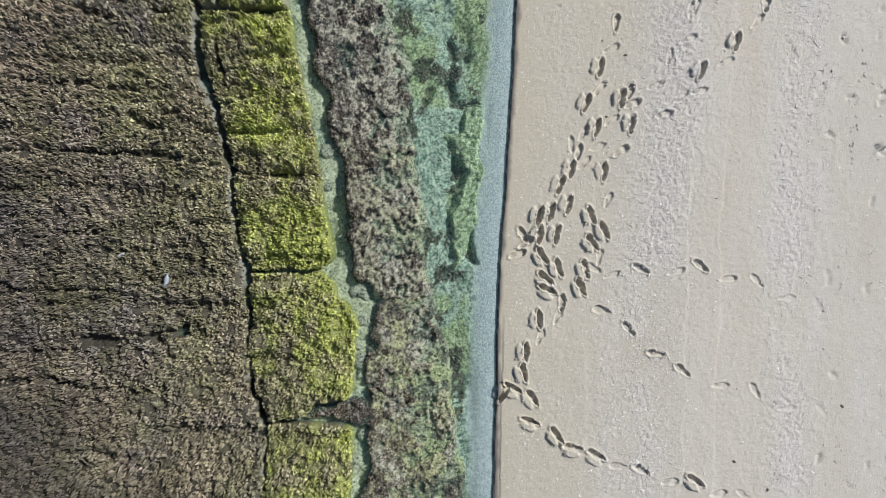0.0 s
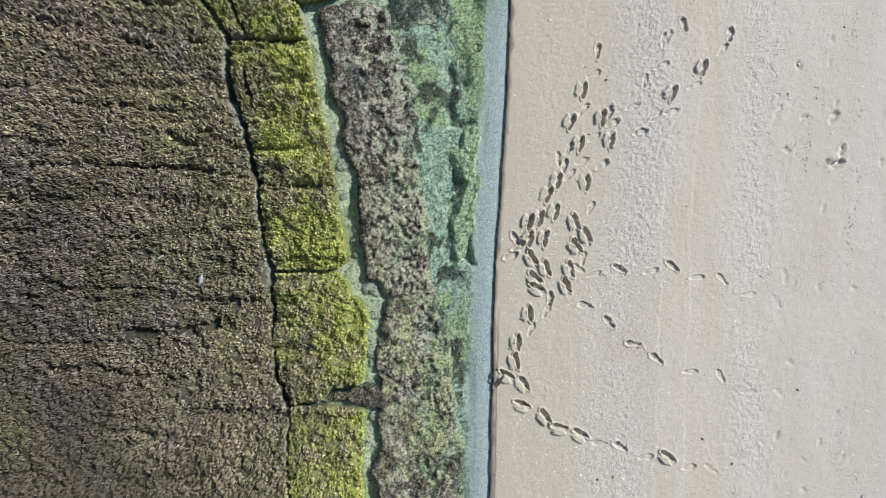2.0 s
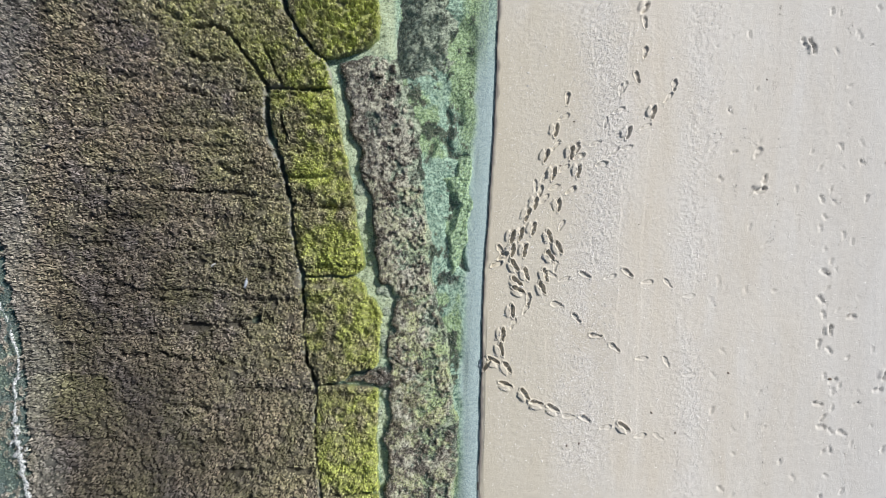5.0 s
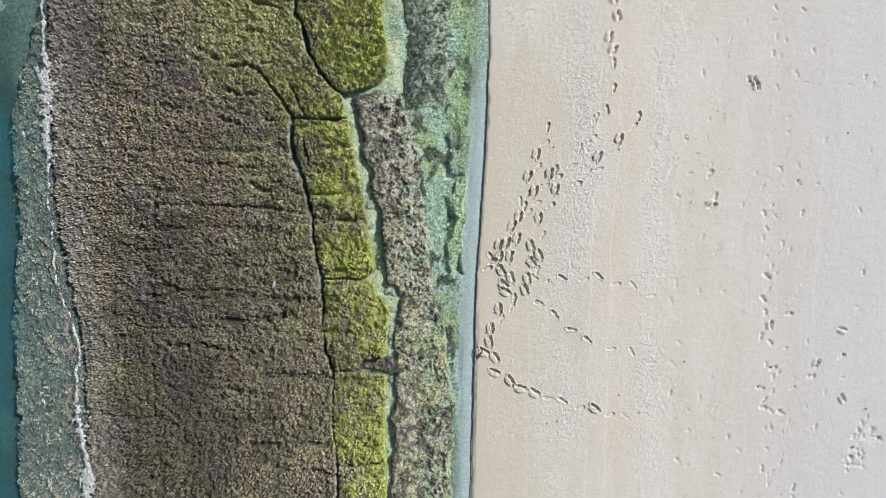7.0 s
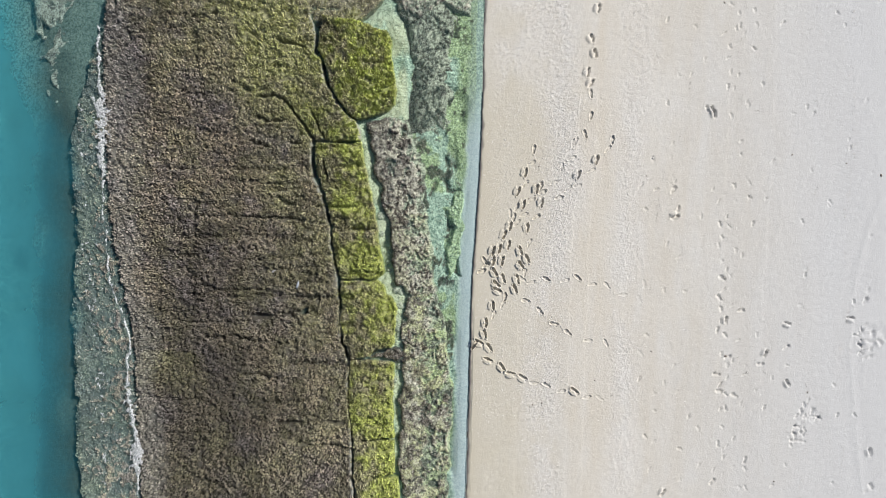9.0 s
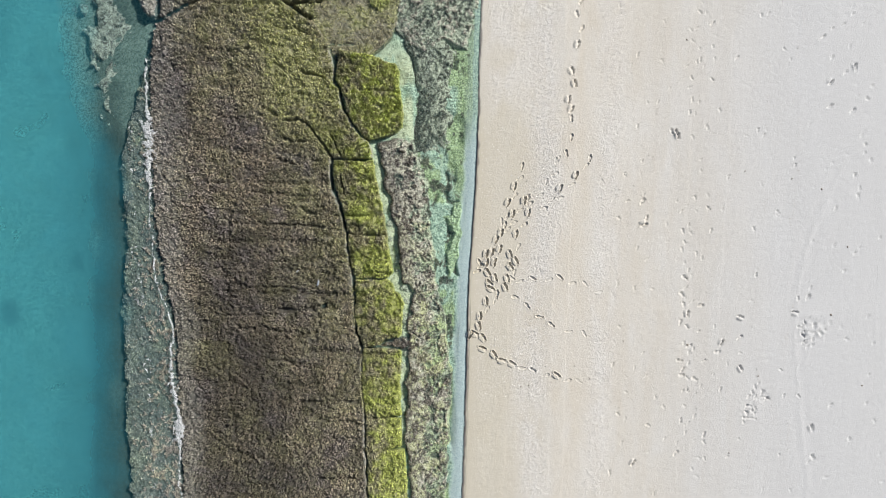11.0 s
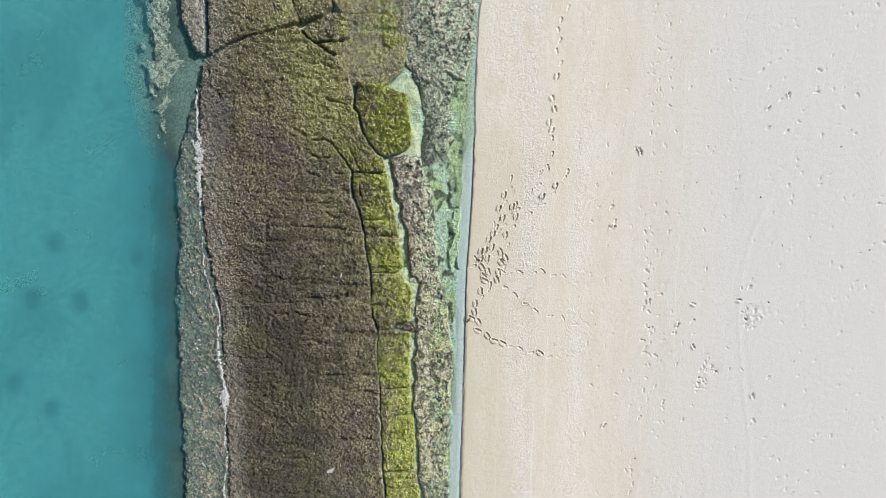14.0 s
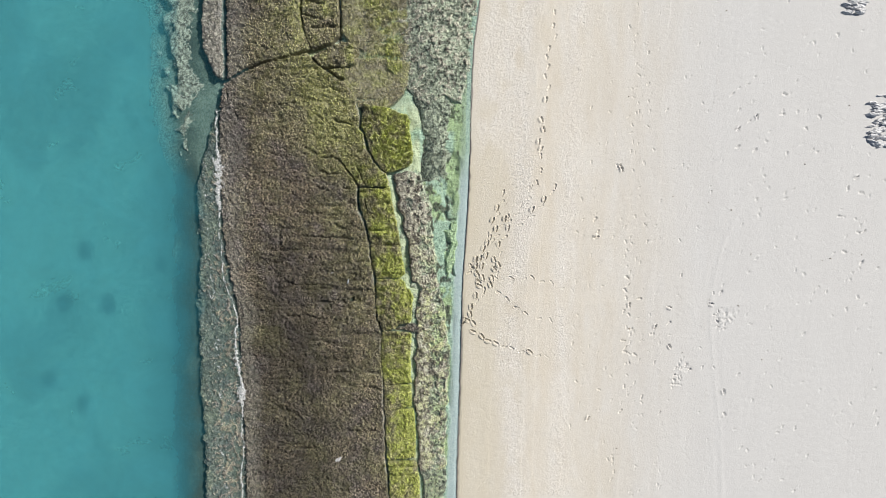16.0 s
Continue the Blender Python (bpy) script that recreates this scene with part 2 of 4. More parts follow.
def line_distance(x, y, pts):
    """Distance to a polyline, and which share of its length is nearest."""
    best, where = np.full(x.shape, 1e9), np.zeros(x.shape)
    n = len(pts) - 1
    for k in range(n):
        (ax, ay), (bx, by) = pts[k], pts[k + 1]
        dx, dy = bx - ax, by - ay
        s = np.clip(((x - ax) * dx + (y - ay) * dy) / (dx * dx + dy * dy + 1e-12), 0, 1)
        d = np.hypot(x - ax - s * dx, y - ay - s * dy)
        where = np.where(d < best, (k + s) / n, where)
        best = np.minimum(best, d)
    return best, where


def inside_distance(x, y, pts):
    """Signed distance to a closed outline, positive inside."""
    d, _ = line_distance(x, y, list(pts) + [pts[0]])
    odd = np.zeros(x.shape, bool)
    for (ax, ay), (bx, by) in zip(pts, list(pts[1:]) + [pts[0]]):
        if ay == by:
            continue
        cross = (ay > y) != (by > y)
        odd ^= cross & (x < (bx - ax) * (y - ay) / (by - ay) + ax)
    return np.where(odd, d, -d)


def mesh_object(name, verts, faces, material, parent=None, flat=False, **values):
    """One mesh object from arrays, with float attributes for its material."""
    me = bpy.data.meshes.new(name)
    verts, faces = np.asarray(verts, np.float32), np.asarray(faces, np.int32)
    nf, nc = faces.shape
    me.vertices.add(len(verts))
    me.vertices.foreach_set("co", verts.ravel())
    me.loops.add(nf * nc)
    me.loops.foreach_set("vertex_index", faces.ravel())
    me.polygons.add(nf)
    me.polygons.foreach_set("loop_start", np.arange(0, nf * nc, nc, dtype=np.int32))
    me.update(calc_edges=True)
    me.polygons.foreach_set("use_smooth", np.full(nf, not flat))
    for key, value in values.items():
        at = me.attributes.new(key, "FLOAT", "POINT")
        at.data.foreach_set("value", np.asarray(value, np.float32).ravel())
    me.materials.append(material)
    ob = new(name, me)
    ob.parent = parent
    return ob


def grid_faces(nx, ny):
    i = np.arange(nx * ny).reshape(ny, nx)
    return np.stack([i[:-1, :-1], i[:-1, 1:], i[1:, 1:], i[1:, :-1]], -1).reshape(-1, 4)


def keep_faces(verts, faces, *values):
    """Drops the vertices that no face uses."""
    used = np.unique(faces)
    back_to = np.zeros(len(verts), int)
    back_to[used] = np.arange(len(used))
    return (verts[used], back_to[faces], *[v[used] for v in values])


# ---- plan: the lines of the shore ----
SHORE = [(2.4, 40), (1.9, 16), (1.65, 12.84), (1.55, 11.82), (1.35, 10.27), (1.28, 8.99), (1.23, 7.19), (1.2, 5.2), (1.15, 3.97), (1.09, 2.62), (1.0, 1.27),
         (0.91, 0.01), (0.86, -1.07), (0.86, -1.8), (0.79, -3.95), (0.74, -6), (0.68, -8.23), (0.62, -10.8), (0.4, -40)]
CRACK = [(-5.49, 5.08), (-4.98, 5.13), (-4.61, 4.91), (-4.39, 4.57), (-4.13, 4.23), (-3.84, 3.81), (-3.91, 3.38), (-3.84, 2.87), (-3.65, 2.37), (-3.4, 1.52), (-3.31, 1.26),
         (-3.38, 1.01), (-3.32, 0.58), (-3.24, 0.25), (-3.14, -0.26), (-3.08, -1.28), (-3.03, -2.13), (-2.89, -2.55), (-2.79, -2.89), (-2.82, -3.83), (-2.71, -5.1), (-2.7, -5.86),
         (-2.66, -6.57), (-2.62, -7.6), (-2.59, -8.63), (-2.49, -9.53), (-2.43, -10.35), (-2.38, -11.4)]
SEAWARD = [(-9.8, 8.44), (-9.95, 7.15), (-9.95, 5.8), (-9.9, 4.6), (-9.85, 3.1), (-9.8, 2.0), (-9.65, 0.9), (-9.4, -0.45), (-9.2, -1.2), (-9.0, -2.3), (-8.95, -3.64), (-8.85, -5.69),
           (-8.75, -7.24), (-8.66, -9.04), (-8.6, -11.4)]
LEDGE = [(-10.29, 8.18), (-10.62, 7.15), (-11.05, 5.6), (-11.3, 4.58), (-11.5, 3.55), (-11.37, 2.01), (-11.28, 0.98), (-11.38, -0.56), (-11.38, -2.36), (-11.24, -4.16), (-11.24, -5.7),
         (-11.1, -7.24), (-10.93, -11.4)]
SIDE_CRACK = [(-3.94, 7.51), (-3.8, 7.03), (-3.83, 6.49), (-3.65, 6.24), (-3.46, 5.51), (-3.17, 4.95), (-2.89, 4.61), (-2.57, 4.40)]
WEDGE_END = [(-2.44, 4.0), (-2.43, 3.81), (-3.11, 3.76), (-3.49, 3.81), (-3.72, 3.84)]
NORTH_CRACK = [(-9.9, 8.51), (-9.13, 9.0), (-8.11, 9.42), (-7.33, 9.6), (-6.18, 9.84), (-5.74, 9.33), (-5.28, 9.03), (-4.45, 8.47), (-4.05, 7.94)]

# ---- footprints: x, y, turn of the long axis, how deep (0 faint to 4 churned) ----
PRINTS_NORTH = [(2.73, 3.56, 85, 2), (2.65, 3.16, 25, 1), (2.44, 2.87, 80, 3), (2.48, 2.53, 50, 1), (2.22, 2.31, 70, 3), (2.78, 2.37, 80, 3), (2.95, 2.48, 75, 2), (2.98, 2.29, 20, 2),
                (3.34, 2.57, 20, 1), (2.93, 1.97, 75, 3), (2.38, 1.92, 75, 3), (2.66, 2.03, 40, 1), (2.21, 1.83, 60, 1), (2.03, 1.65, 95, 1), (2.14, 1.52, 75, 2), (2.44, 1.61, 20, 1),
                (2.8, 1.54, 35, 2), (1.99, 1.27, 75, 3), (2.23, 1.36, 45, 1), (2.5, 1.22, 85, 3), (3.47, 2.12, 15, 2), (3.74, 2.39, 40, 1), (3.56, 3.02, 75, 1)]
PRINTS_INLAND = [(3.88, 3.74, 80, 1), (3.85, 3.29, 25, 1), (4.01, 2.8, 70, 3), (4.01, 2.48, 15, 1), (4.55, 3.25, 75, 3), (4.42, 2.93, 25, 1), (5.05, 3.83, 80, 2), (4.91, 3.56, 50, 1),
                 (2.6, 0.77, 65, 1), (2.3, 0.52, 110, 3), (2.5, 0.28, 115, 3), (2.32, 0.08, 125, 3), (2.46, -0.13, 80, 1), (2.21, -0.33, 105, 3), (2.38, -0.3, 150, 1), (2.14, -0.62, 115, 4),
                 (2.66, -0.41, 20, 1), (3.11, -0.31, 150, 2), (3.65, -0.35, 15, 1), (6.85, 2.35, 60, 2), (6.88, 1.58, 20, 3), (6.98, 1.76, 70, 2)]
PRINTS_EDGE = [(1.81, 1.02, 70, 4), (1.94, 0.71, 75, 3), (1.67, 0.59, 75, 4), (1.48, 0.53, 75, 4), (1.49, 0.23, 80, 4), (1.76, 0.23, 80, 4), (1.27, 0.23, 120, 2), (1.31, 0.1, 30, 2),
               (1.18, -0.08, 20, 2), (1.54, -0.13, 125, 4), (1.79, -0.31, 110, 3), (1.6, -0.49, 140, 4), (1.63, -0.68, 155, 4), (1.88, -0.85, 85, 2), (1.48, -1.12, 95, 4), (1.81, -1.07, 60, 1),
               (1.54, -1.39, 70, 1), (1.27, -1.63, 90, 4), (1.24, -1.97, 105, 4), (1.09, -2.24, 150, 4), (1.38, -2.38, 125, 3), (1.36, -2.76, 160, 4), (0.92, -2.29, 60, 3)]
PRINTS_SOUTH = [(4.03, -0.26, 140, 2), (4.46, -0.46, 5, 1), (4.91, -0.49, 130, 1), (2.5, -0.96, 172, 2), (2.92, -1.25, 130, 2), (3.34, -1.63, 172, 2), (3.74, -1.9, 140, 2), (4.33, -2.13, 5, 1),
                (4.87, -2.2, 125, 1), (5.36, -2.49, 5, 0), (5.86, -0.89, 120, 0), (5.9, -2.51, 125, 0), (1.76, -2.96, 125, 3), (2.03, -3.17, 170, 3), (2.39, -3.28, 150, 3), (2.75, -3.41, 175, 1),
                (3.11, -3.46, 150, 2), (3.55, -3.64, 8, 1), (3.92, -3.65, 145, 3), (4.3, -3.82, 8, 1), (4.69, -3.84, 145, 0), (5.36, -0.76, 0, 0), (5.99, -0.44, 95, 0), (5.88, 2.48, 60, 0)]
PRINTS_FAR = [(4.76, 10.08, 80, 2), (4.65, 9.68, 100, 2), (4.72, 9.25, 70, 2), (4.59, 8.81, 110, 2), (4.75, 8.3, 60, 2), (4.59, 7.76, 80, 3), (4.4, 6.85, 110, 3), (4.49, 6.41, 100, 3), (4.29, 5.86, 80, 3),
              (4.38, 5.54, 60, 3), (4.41, 5.21, 100, 2), (4.41, 4.55, 80, 2), (4.24, 4.01, 110, 2), (3.97, 3.79, 70, 1), (4.95, 11.1, 80, 2), (5.0, 11.7, 100, 2), (5.05, 10.6, 70, 1)]
MARKS = [(7.97, 4.72), (9.54, -2.47), (10.18, -1.62), (10.19, -3.37), (9.41, -2.8), (16.32, 6.47), (16.91, 6.99), (15.24, 7.11), (15.34, 8.01), (14.08, 6.98), (13.23, 6.46), (14.01, 5.49), (12.97, 8.0),
         (13.24, 5.64), (18.54, 4.3), (18.2, 3.78), (18.65, 1.8), (18.9, 1.86), (17.82, 2.52), (18.03, 0.93), (18.78, 0.44), (8.03, 4.6), (7.85, 4.76), (12.05, -1.46),
         (10.17, -2.3), (12.5, -0.92), (8.96, -5.64), (8.0, -6.28), (6.52, -6.61), (12.6, -5.38), (12.66, -6.39), (8.84, -1.22), (8.29, -0.25), (8.2, -0.84), (8.37, -1.5), (8.45, -2.6), (8.12, -3.1),
         (8.2, -3.6), (8.64, -3.73)]
DIGS = [(10.85, -4.3, 0.3, 8), (10.45, -4.85, 0.3, 8), (12.5, -2.2, 0.4, 7), (12.8, -1.9, 0.4, 5)]
RIDGE = [(13.76, 3.77), (13.25, 2.61), (12.61, 1.32), (12.18, -0.48), (12.03, -2.02), (12.11, -3.56), (12.3, -5.62), (12.51, -7.16), (12.57, -11.0)]


def all_prints():
    r = random.Random(5)
    out = [(x, y, a, d, 1.0) for x, y, a, d in PRINTS_NORTH + PRINTS_INLAND + PRINTS_EDGE + PRINTS_SOUTH + PRINTS_FAR]
    out += [(x, y, r.uniform(0, 180), r.choice((2, 2, 3)), 0.85) for x, y in MARKS]
    for k in range(32):                       # somebody walked along the beach
        out.append((8.15 + 0.014 * k + r.gauss(0, 0.13), 2.4 - 0.30 * k + r.gauss(0, 0.12), 97 + r.gauss(0, 28), r.choice((1, 2, 2)), r.uniform(0.42, 0.76)))
    for x, y, spread, n in DIGS:
        out += [(x + r.gauss(0, spread / 2), y + r.gauss(0, spread / 2), r.uniform(0, 180), r.choice((1, 2, 2)), r.uniform(0.45, 0.75)) for _ in range(2 * n)]
    # old, blown-over tracks that follow the beach
    for x, n, spread in ((7.6, 16, 0.15), (8.7, 50, 0.2), (9.3, 24, 0.25), (11.6, 16, 0.5), (14.2, 22, 0.6), (16.0, 22, 0.7), (18.5, 22, 0.8), (6.4, 34, 0.5)):
        for _ in range(n):
            out.append((x + 0.05 * r.uniform(-6, 6) * spread + r.gauss(0, spread), r.uniform(-10.4, 12.5), r.gauss(90, 30), r.choice((1, 1, 2, 2)), r.uniform(0.42, 0.68)))
    for k in range(160):
        out.append((r.uniform(6.5, 20.4) if k < 90 else r.uniform(12.5, 20.6), r.uniform(-10.4, 12.5), r.uniform(0, 180), r.choice((1, 2, 2, 2)), r.uniform(0.4, 0.62)))
    return out


DEPTH = (0.014, 0.028, 0.046, 0.074, 0.088)


def stamp_prints(X, Y, Z, xs, ys):
    for px, py, turn, d, size in all_prints():
        reach = 0.42
        i0, i1 = np.searchsorted(xs, (px - reach, px + reach))
        j0, j1 = np.searchsorted(ys, (py - reach, py + reach))
        if i1 - i0 < 3 or j1 - j0 < 3:
            continue
        x, y = X[j0:j1, i0:i1] - px, Y[j0:j1, i0:i1] - py
        c, s = math.cos(radians(turn)), math.sin(radians(turn))
        u, v = x * c + y * s, -x * s + y * c
        deep = d >= 3
        half, wide = (0.155 if deep else 0.142) * size, (0.05 if deep else 0.046 + 0.007 * d) * size
        if deep:                                  # the pit lies on one side, the sand thrown up on the other
            v = v + (0.045 if s > 0 else -0.045) * size
        wob = 0.03 * (vnoise(x + px, y + py, 0.07, 3) - 0.5)
        waist = wide * (1 - (0.08 if deep else 0.22) * np.exp(-((u + 0.03) / 0.05) ** 2)) * (1 + 0.18 * u / half)
        r = np.sqrt((u / half) ** 2 + ((v + wob) / waist) ** 2)
        pit = 1 - smooth(r, 0.86, 1.0)
        floor = 1 - 0.35 * np.exp(-(u / (0.4 * half)) ** 2)
        grain = 0.55 + 0.6 * vnoise(x + px, y + py, 0.50, 1)
        rim = (0.16 if size < 1 else 0.42) * np.exp(-((r - 1.17) / 0.11) ** 2) * grain
        Z[j0:j1, i0:i1] += DEPTH[d] * (1.0 if size >= 0.9 else (1.8 if px > 11.5 else 1.35) * size) * (rim * (1.0 if d > 1 else 0.6) - pit * floor)
        if deep and size > 0.84:
            w = v - (0.105 if s > 0 else -0.105) * size
            m = np.sqrt((u / (0.15 * size)) ** 2 + ((w + wob) / (0.066 * size)) ** 2)
            Z[j0:j1, i0:i1] += 0.046 * (1 - smooth(m, 0.62, 1.04)) * grain * (1 - pit)


# ---- the ground: beach, pool floor and seabed in one sheet ----
SEA_WEED = [(-16.94, 0.83), (-13.21, 0.2), (-17.96, -1.62), (-15.77, -1.74), (-18.72, -5.34), (-17.04, -6.37), (-14.91, 7.65), (-12.68, -4.55), (-19.74, -5.48), (-14.79, 10.47), (-14.4, 6.9)]


def shore_x(y):
    q = np.array(SHORE[::-1])
    return np.interp(y, q[:, 1], q[:, 0])


GROUND_GRID = []


def ground_panel(xs, ys):
    """Heights and cover of the ground over one stretch of the plan."""
    X, Y = np.meshgrid(xs, ys)
    edge = shore_x(Y) + 0.05 * (fbm(X * 0, Y, 0.6, 3, 2) - 0.5)
    a = X - edge                                          # metres inland of the waterline
    beach = 0.040 * smooth(a, 0.0, 0.015) + 0.014 * smooth(a + 0.05 * (fbm(X * 0, Y, 0.4, 3, 6) - 0.5), 0.085, 0.10) * smooth(-Y, 0.8, 1.6) + 0.05 * np.clip(a, 0, 3) + 0.02 * np.clip(a - 3, 0, 6) + 0.006 * np.clip(a - 9, 0, 40)
    beach += (0.014 * (fbm(X, Y * 0.35, 1.2, 4, 1) - 0.5) + 0.006 * (fbm(X, Y, 0.13, 3, 4) - 0.5) + 0.007 * (fbm(X, Y, 0.055, 2, 7, 0.7) - 0.5)) * smooth(a, 0.03, 0.5)
    # low steps that earlier tides left in the sand
    for off, high in ((1.38, 0.004), (2.9, 0.006), (3.4, 0.004), (7.3, 0.004), (8.6, 0.004)):
        line = a - off - 0.22 * (fbm(X * 0.5 + off, Y, 0.9, 5, 5, 0.62) - 0.5)
        beach += high * smooth(fbm(X * 0 + off, Y, 1.1, 3, 2), 0.3, 0.62) * (smooth(line, -0.6, -0.02) - smooth(line, 0.0, 0.035))
    d, _ = line_distance(X, Y, RIDGE)
    d = d + 0.15 * (fbm(X, Y, 0.5, 3, 6) - 0.5)
    beach += (0.005 * np.exp(-(d / 0.06) ** 2) - 0.002 * np.exp(-((d - 0.22) / 0.1) ** 2)) * (0.3 + 1.2 * fbm(X, Y, 0.4, 3, 1))
    for px, py, spread, n in DIGS:
        near = np.exp(-((X - px) ** 2 + (Y - py) ** 2) / (spread * 0.8) ** 2)
        beach += near * 0.11 * (fbm(X, Y, 0.20, 3, 2, 0.7) - 0.5)
    gravel = np.clip(np.exp(-((a - 2.35 - 0.25 * np.sin(Y * 0.5)) / 0.55) ** 2) + 0.8 * np.exp(-((a - 4.6) / 0.5) ** 2) + 0.6 * np.exp(-((a - 1.9) / 0.5) ** 2) * smooth(Y, 3, 6)
                     + 0.25 * np.exp(-((a - 0.7) / 0.4) ** 2) + 0.9 * np.exp(-((a - 0.9) / 0.8) ** 2) * smooth(Y, 4.0, 7.0), 0, 1)
    gravel *= smooth(fbm(X, Y * 0.6, 0.7, 3, 3), 0.2, 0.5)
    beach += gravel * 0.024 * (fbm(X, Y, 0.06, 2, 6, 0.8) - 0.5)
    # pool floor, from the beach to the rocks
    shelf = -0.012 - 0.158 * smooth(-a, 0.0, 0.8) + 0.07 * smooth(-X, 0.9, 1.3)
    pool = shelf - 0.10 * smooth(fbm(X, Y * 0.6, 0.9, 4, 3), 0.5, 0.7) * smooth(-a, 0.25, 0.6)
    pool += 0.09 * (fbm(X, Y, 0.20, 4, 1, 0.65) - 0.5) * smooth(-a, 0.35, 0.7)
    deep = -0.30 - 0.65 * smooth(-X, 10.9, 14.0) - 0.4 * smooth(-X, 13, 20)
    reef = smooth(-X, 10.2, 11.0) * (1 - smooth(-X, 12.6, 13.6)) * smooth(Y, 4.0, 8.5)
    deep = deep + reef * (0.0 + 0.3 * (fbm(X, Y, 1.1, 4, 6) - 0.5))
    under = np.where(X < -2.6, deep, pool)
    Z = np.where(a > 0, beach, under)
    far = np.maximum(np.abs(X), np.abs(Y)) > 40
    Z = np.where(far & (a > 0), np.minimum(Z, 0.6), Z)
    stamp_prints(X, Y, Z, xs, ys)
    wet = 0.75 * (1 - smooth(a + 0.7 * (fbm(X, Y * 0.3, 0.8, 4, 2) - 0.5), 0.5, 3.4)) + 0.25 * (1 - smooth(a, 0.05, 0.4))
    wet *= 1 - 0.6 * smooth(Y, 4.0, 8.0)
    # pool floor cover
    shingle = (1 - smooth(-a + 0.22 * (fbm(X, Y, 0.5, 4, 4) - 0.5), 0.30, 0.50)) * (a < 0) * (1 - 0.75 * smooth(Y, 3.6, 6.0))
    green = smooth(fbm(X, Y * 0.7, 0.75, 5, 5), 0.40, 0.62) * smooth(-a, 0.3, 0.6)
    spots = smooth(fbm(X, Y * 0.8, 0.26, 4, 7, 0.72), 0.55, 0.62) * smooth(-a, 0.35, 0.6)
    spots *= smooth(fbm(X, Y, 1.3, 3, 2), 0.38, 0.55)
    north = smooth(Y, 5.0, 8.0) * (X > -2.0) * smooth(-a, 0.15, 0.4)
    spots = np.maximum(spots, north * smooth(fbm(X, Y, 0.25, 4, 1, 0.72), 0.46, 0.56))
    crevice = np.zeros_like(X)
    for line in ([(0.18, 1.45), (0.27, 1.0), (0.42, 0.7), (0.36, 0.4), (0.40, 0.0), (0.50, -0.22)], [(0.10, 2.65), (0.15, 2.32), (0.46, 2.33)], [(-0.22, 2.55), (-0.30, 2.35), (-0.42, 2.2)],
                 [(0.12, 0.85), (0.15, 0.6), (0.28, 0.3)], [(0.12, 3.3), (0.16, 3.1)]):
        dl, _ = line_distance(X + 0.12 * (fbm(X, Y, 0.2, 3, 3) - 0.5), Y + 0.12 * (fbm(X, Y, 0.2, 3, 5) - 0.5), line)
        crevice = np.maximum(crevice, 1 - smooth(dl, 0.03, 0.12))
    # shade of the crevices, put into the colour through the weed mask
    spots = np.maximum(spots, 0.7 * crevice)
    Z -= 0.10 * crevice * (a < -0.2)
    ripple = smooth(Y, 4.6, 5.4) * (1 - smooth(Y, 7.6, 9.0)) * smooth(X, -1.6, -1.2) * smooth(-a, 0.4, 0.7)
    green = np.clip(green + 0.6 * smooth(Y, 1.2, 3.0) * smooth(a, -1.0, -0.6) * (a < -0.2), 0, 1)
    channel = (X < -0.95) & (X > -2.6)
    Z += np.where(channel & (Y < 5), 0.09 * (fbm(X, Y, 0.14, 3, 6, 0.7) - 0.5), 0.0)
    spots = np.where(channel, spots * 0.25, spots)
    pale = smooth(-X, 0.85, 1.2) * (1 - smooth(Y, 7.0, 8.5)) * (X > -2.7) * smooth(fbm(X, Y * 0.5, 0.5, 4, 2), 0.25, 0.5)
    green = np.where(channel, green * 0.35, green)
    sea = X < -9
    weed = np.zeros_like(X)
    for n, (px, py) in enumerate(SEA_WEED):
        r = np.hypot((X - px) * 1.15, Y - py) + 0.5 * (fbm(X, Y, 0.9, 3, n) - 0.5)
        weed = np.maximum(weed, (0.8 if n < 6 else 0.45) * (1 - smooth(r, 0.1, 0.75)))
    weed = np.maximum(weed, 0.5 * smooth(X, -16.5, -12.5) * (1 - 0.2 * smooth(Y, 3.0, 5.5)) * smooth(fbm(X, Y * 0.6, 1.6, 4, 4), 0.2, 0.55) + 0.85 * smooth(X, -13.0, -11.8) * (1 - 0.40 * smooth(Y, 3.0, 5.5)))
    weed = np.maximum(weed, 0.35 * smooth(fbm(X, Y * 0.5, 3.0, 4, 3), 0.52, 0.7))
    spots = np.where(sea, 0.0, spots)
    green = np.where(sea, 0.0, green)
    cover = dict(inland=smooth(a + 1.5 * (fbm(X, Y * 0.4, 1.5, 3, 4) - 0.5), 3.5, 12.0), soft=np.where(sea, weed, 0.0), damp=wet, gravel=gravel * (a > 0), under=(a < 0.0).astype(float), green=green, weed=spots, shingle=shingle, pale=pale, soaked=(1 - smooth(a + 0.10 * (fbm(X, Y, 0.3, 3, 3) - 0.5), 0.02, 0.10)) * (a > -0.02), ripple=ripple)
    return X, Y, Z, cover


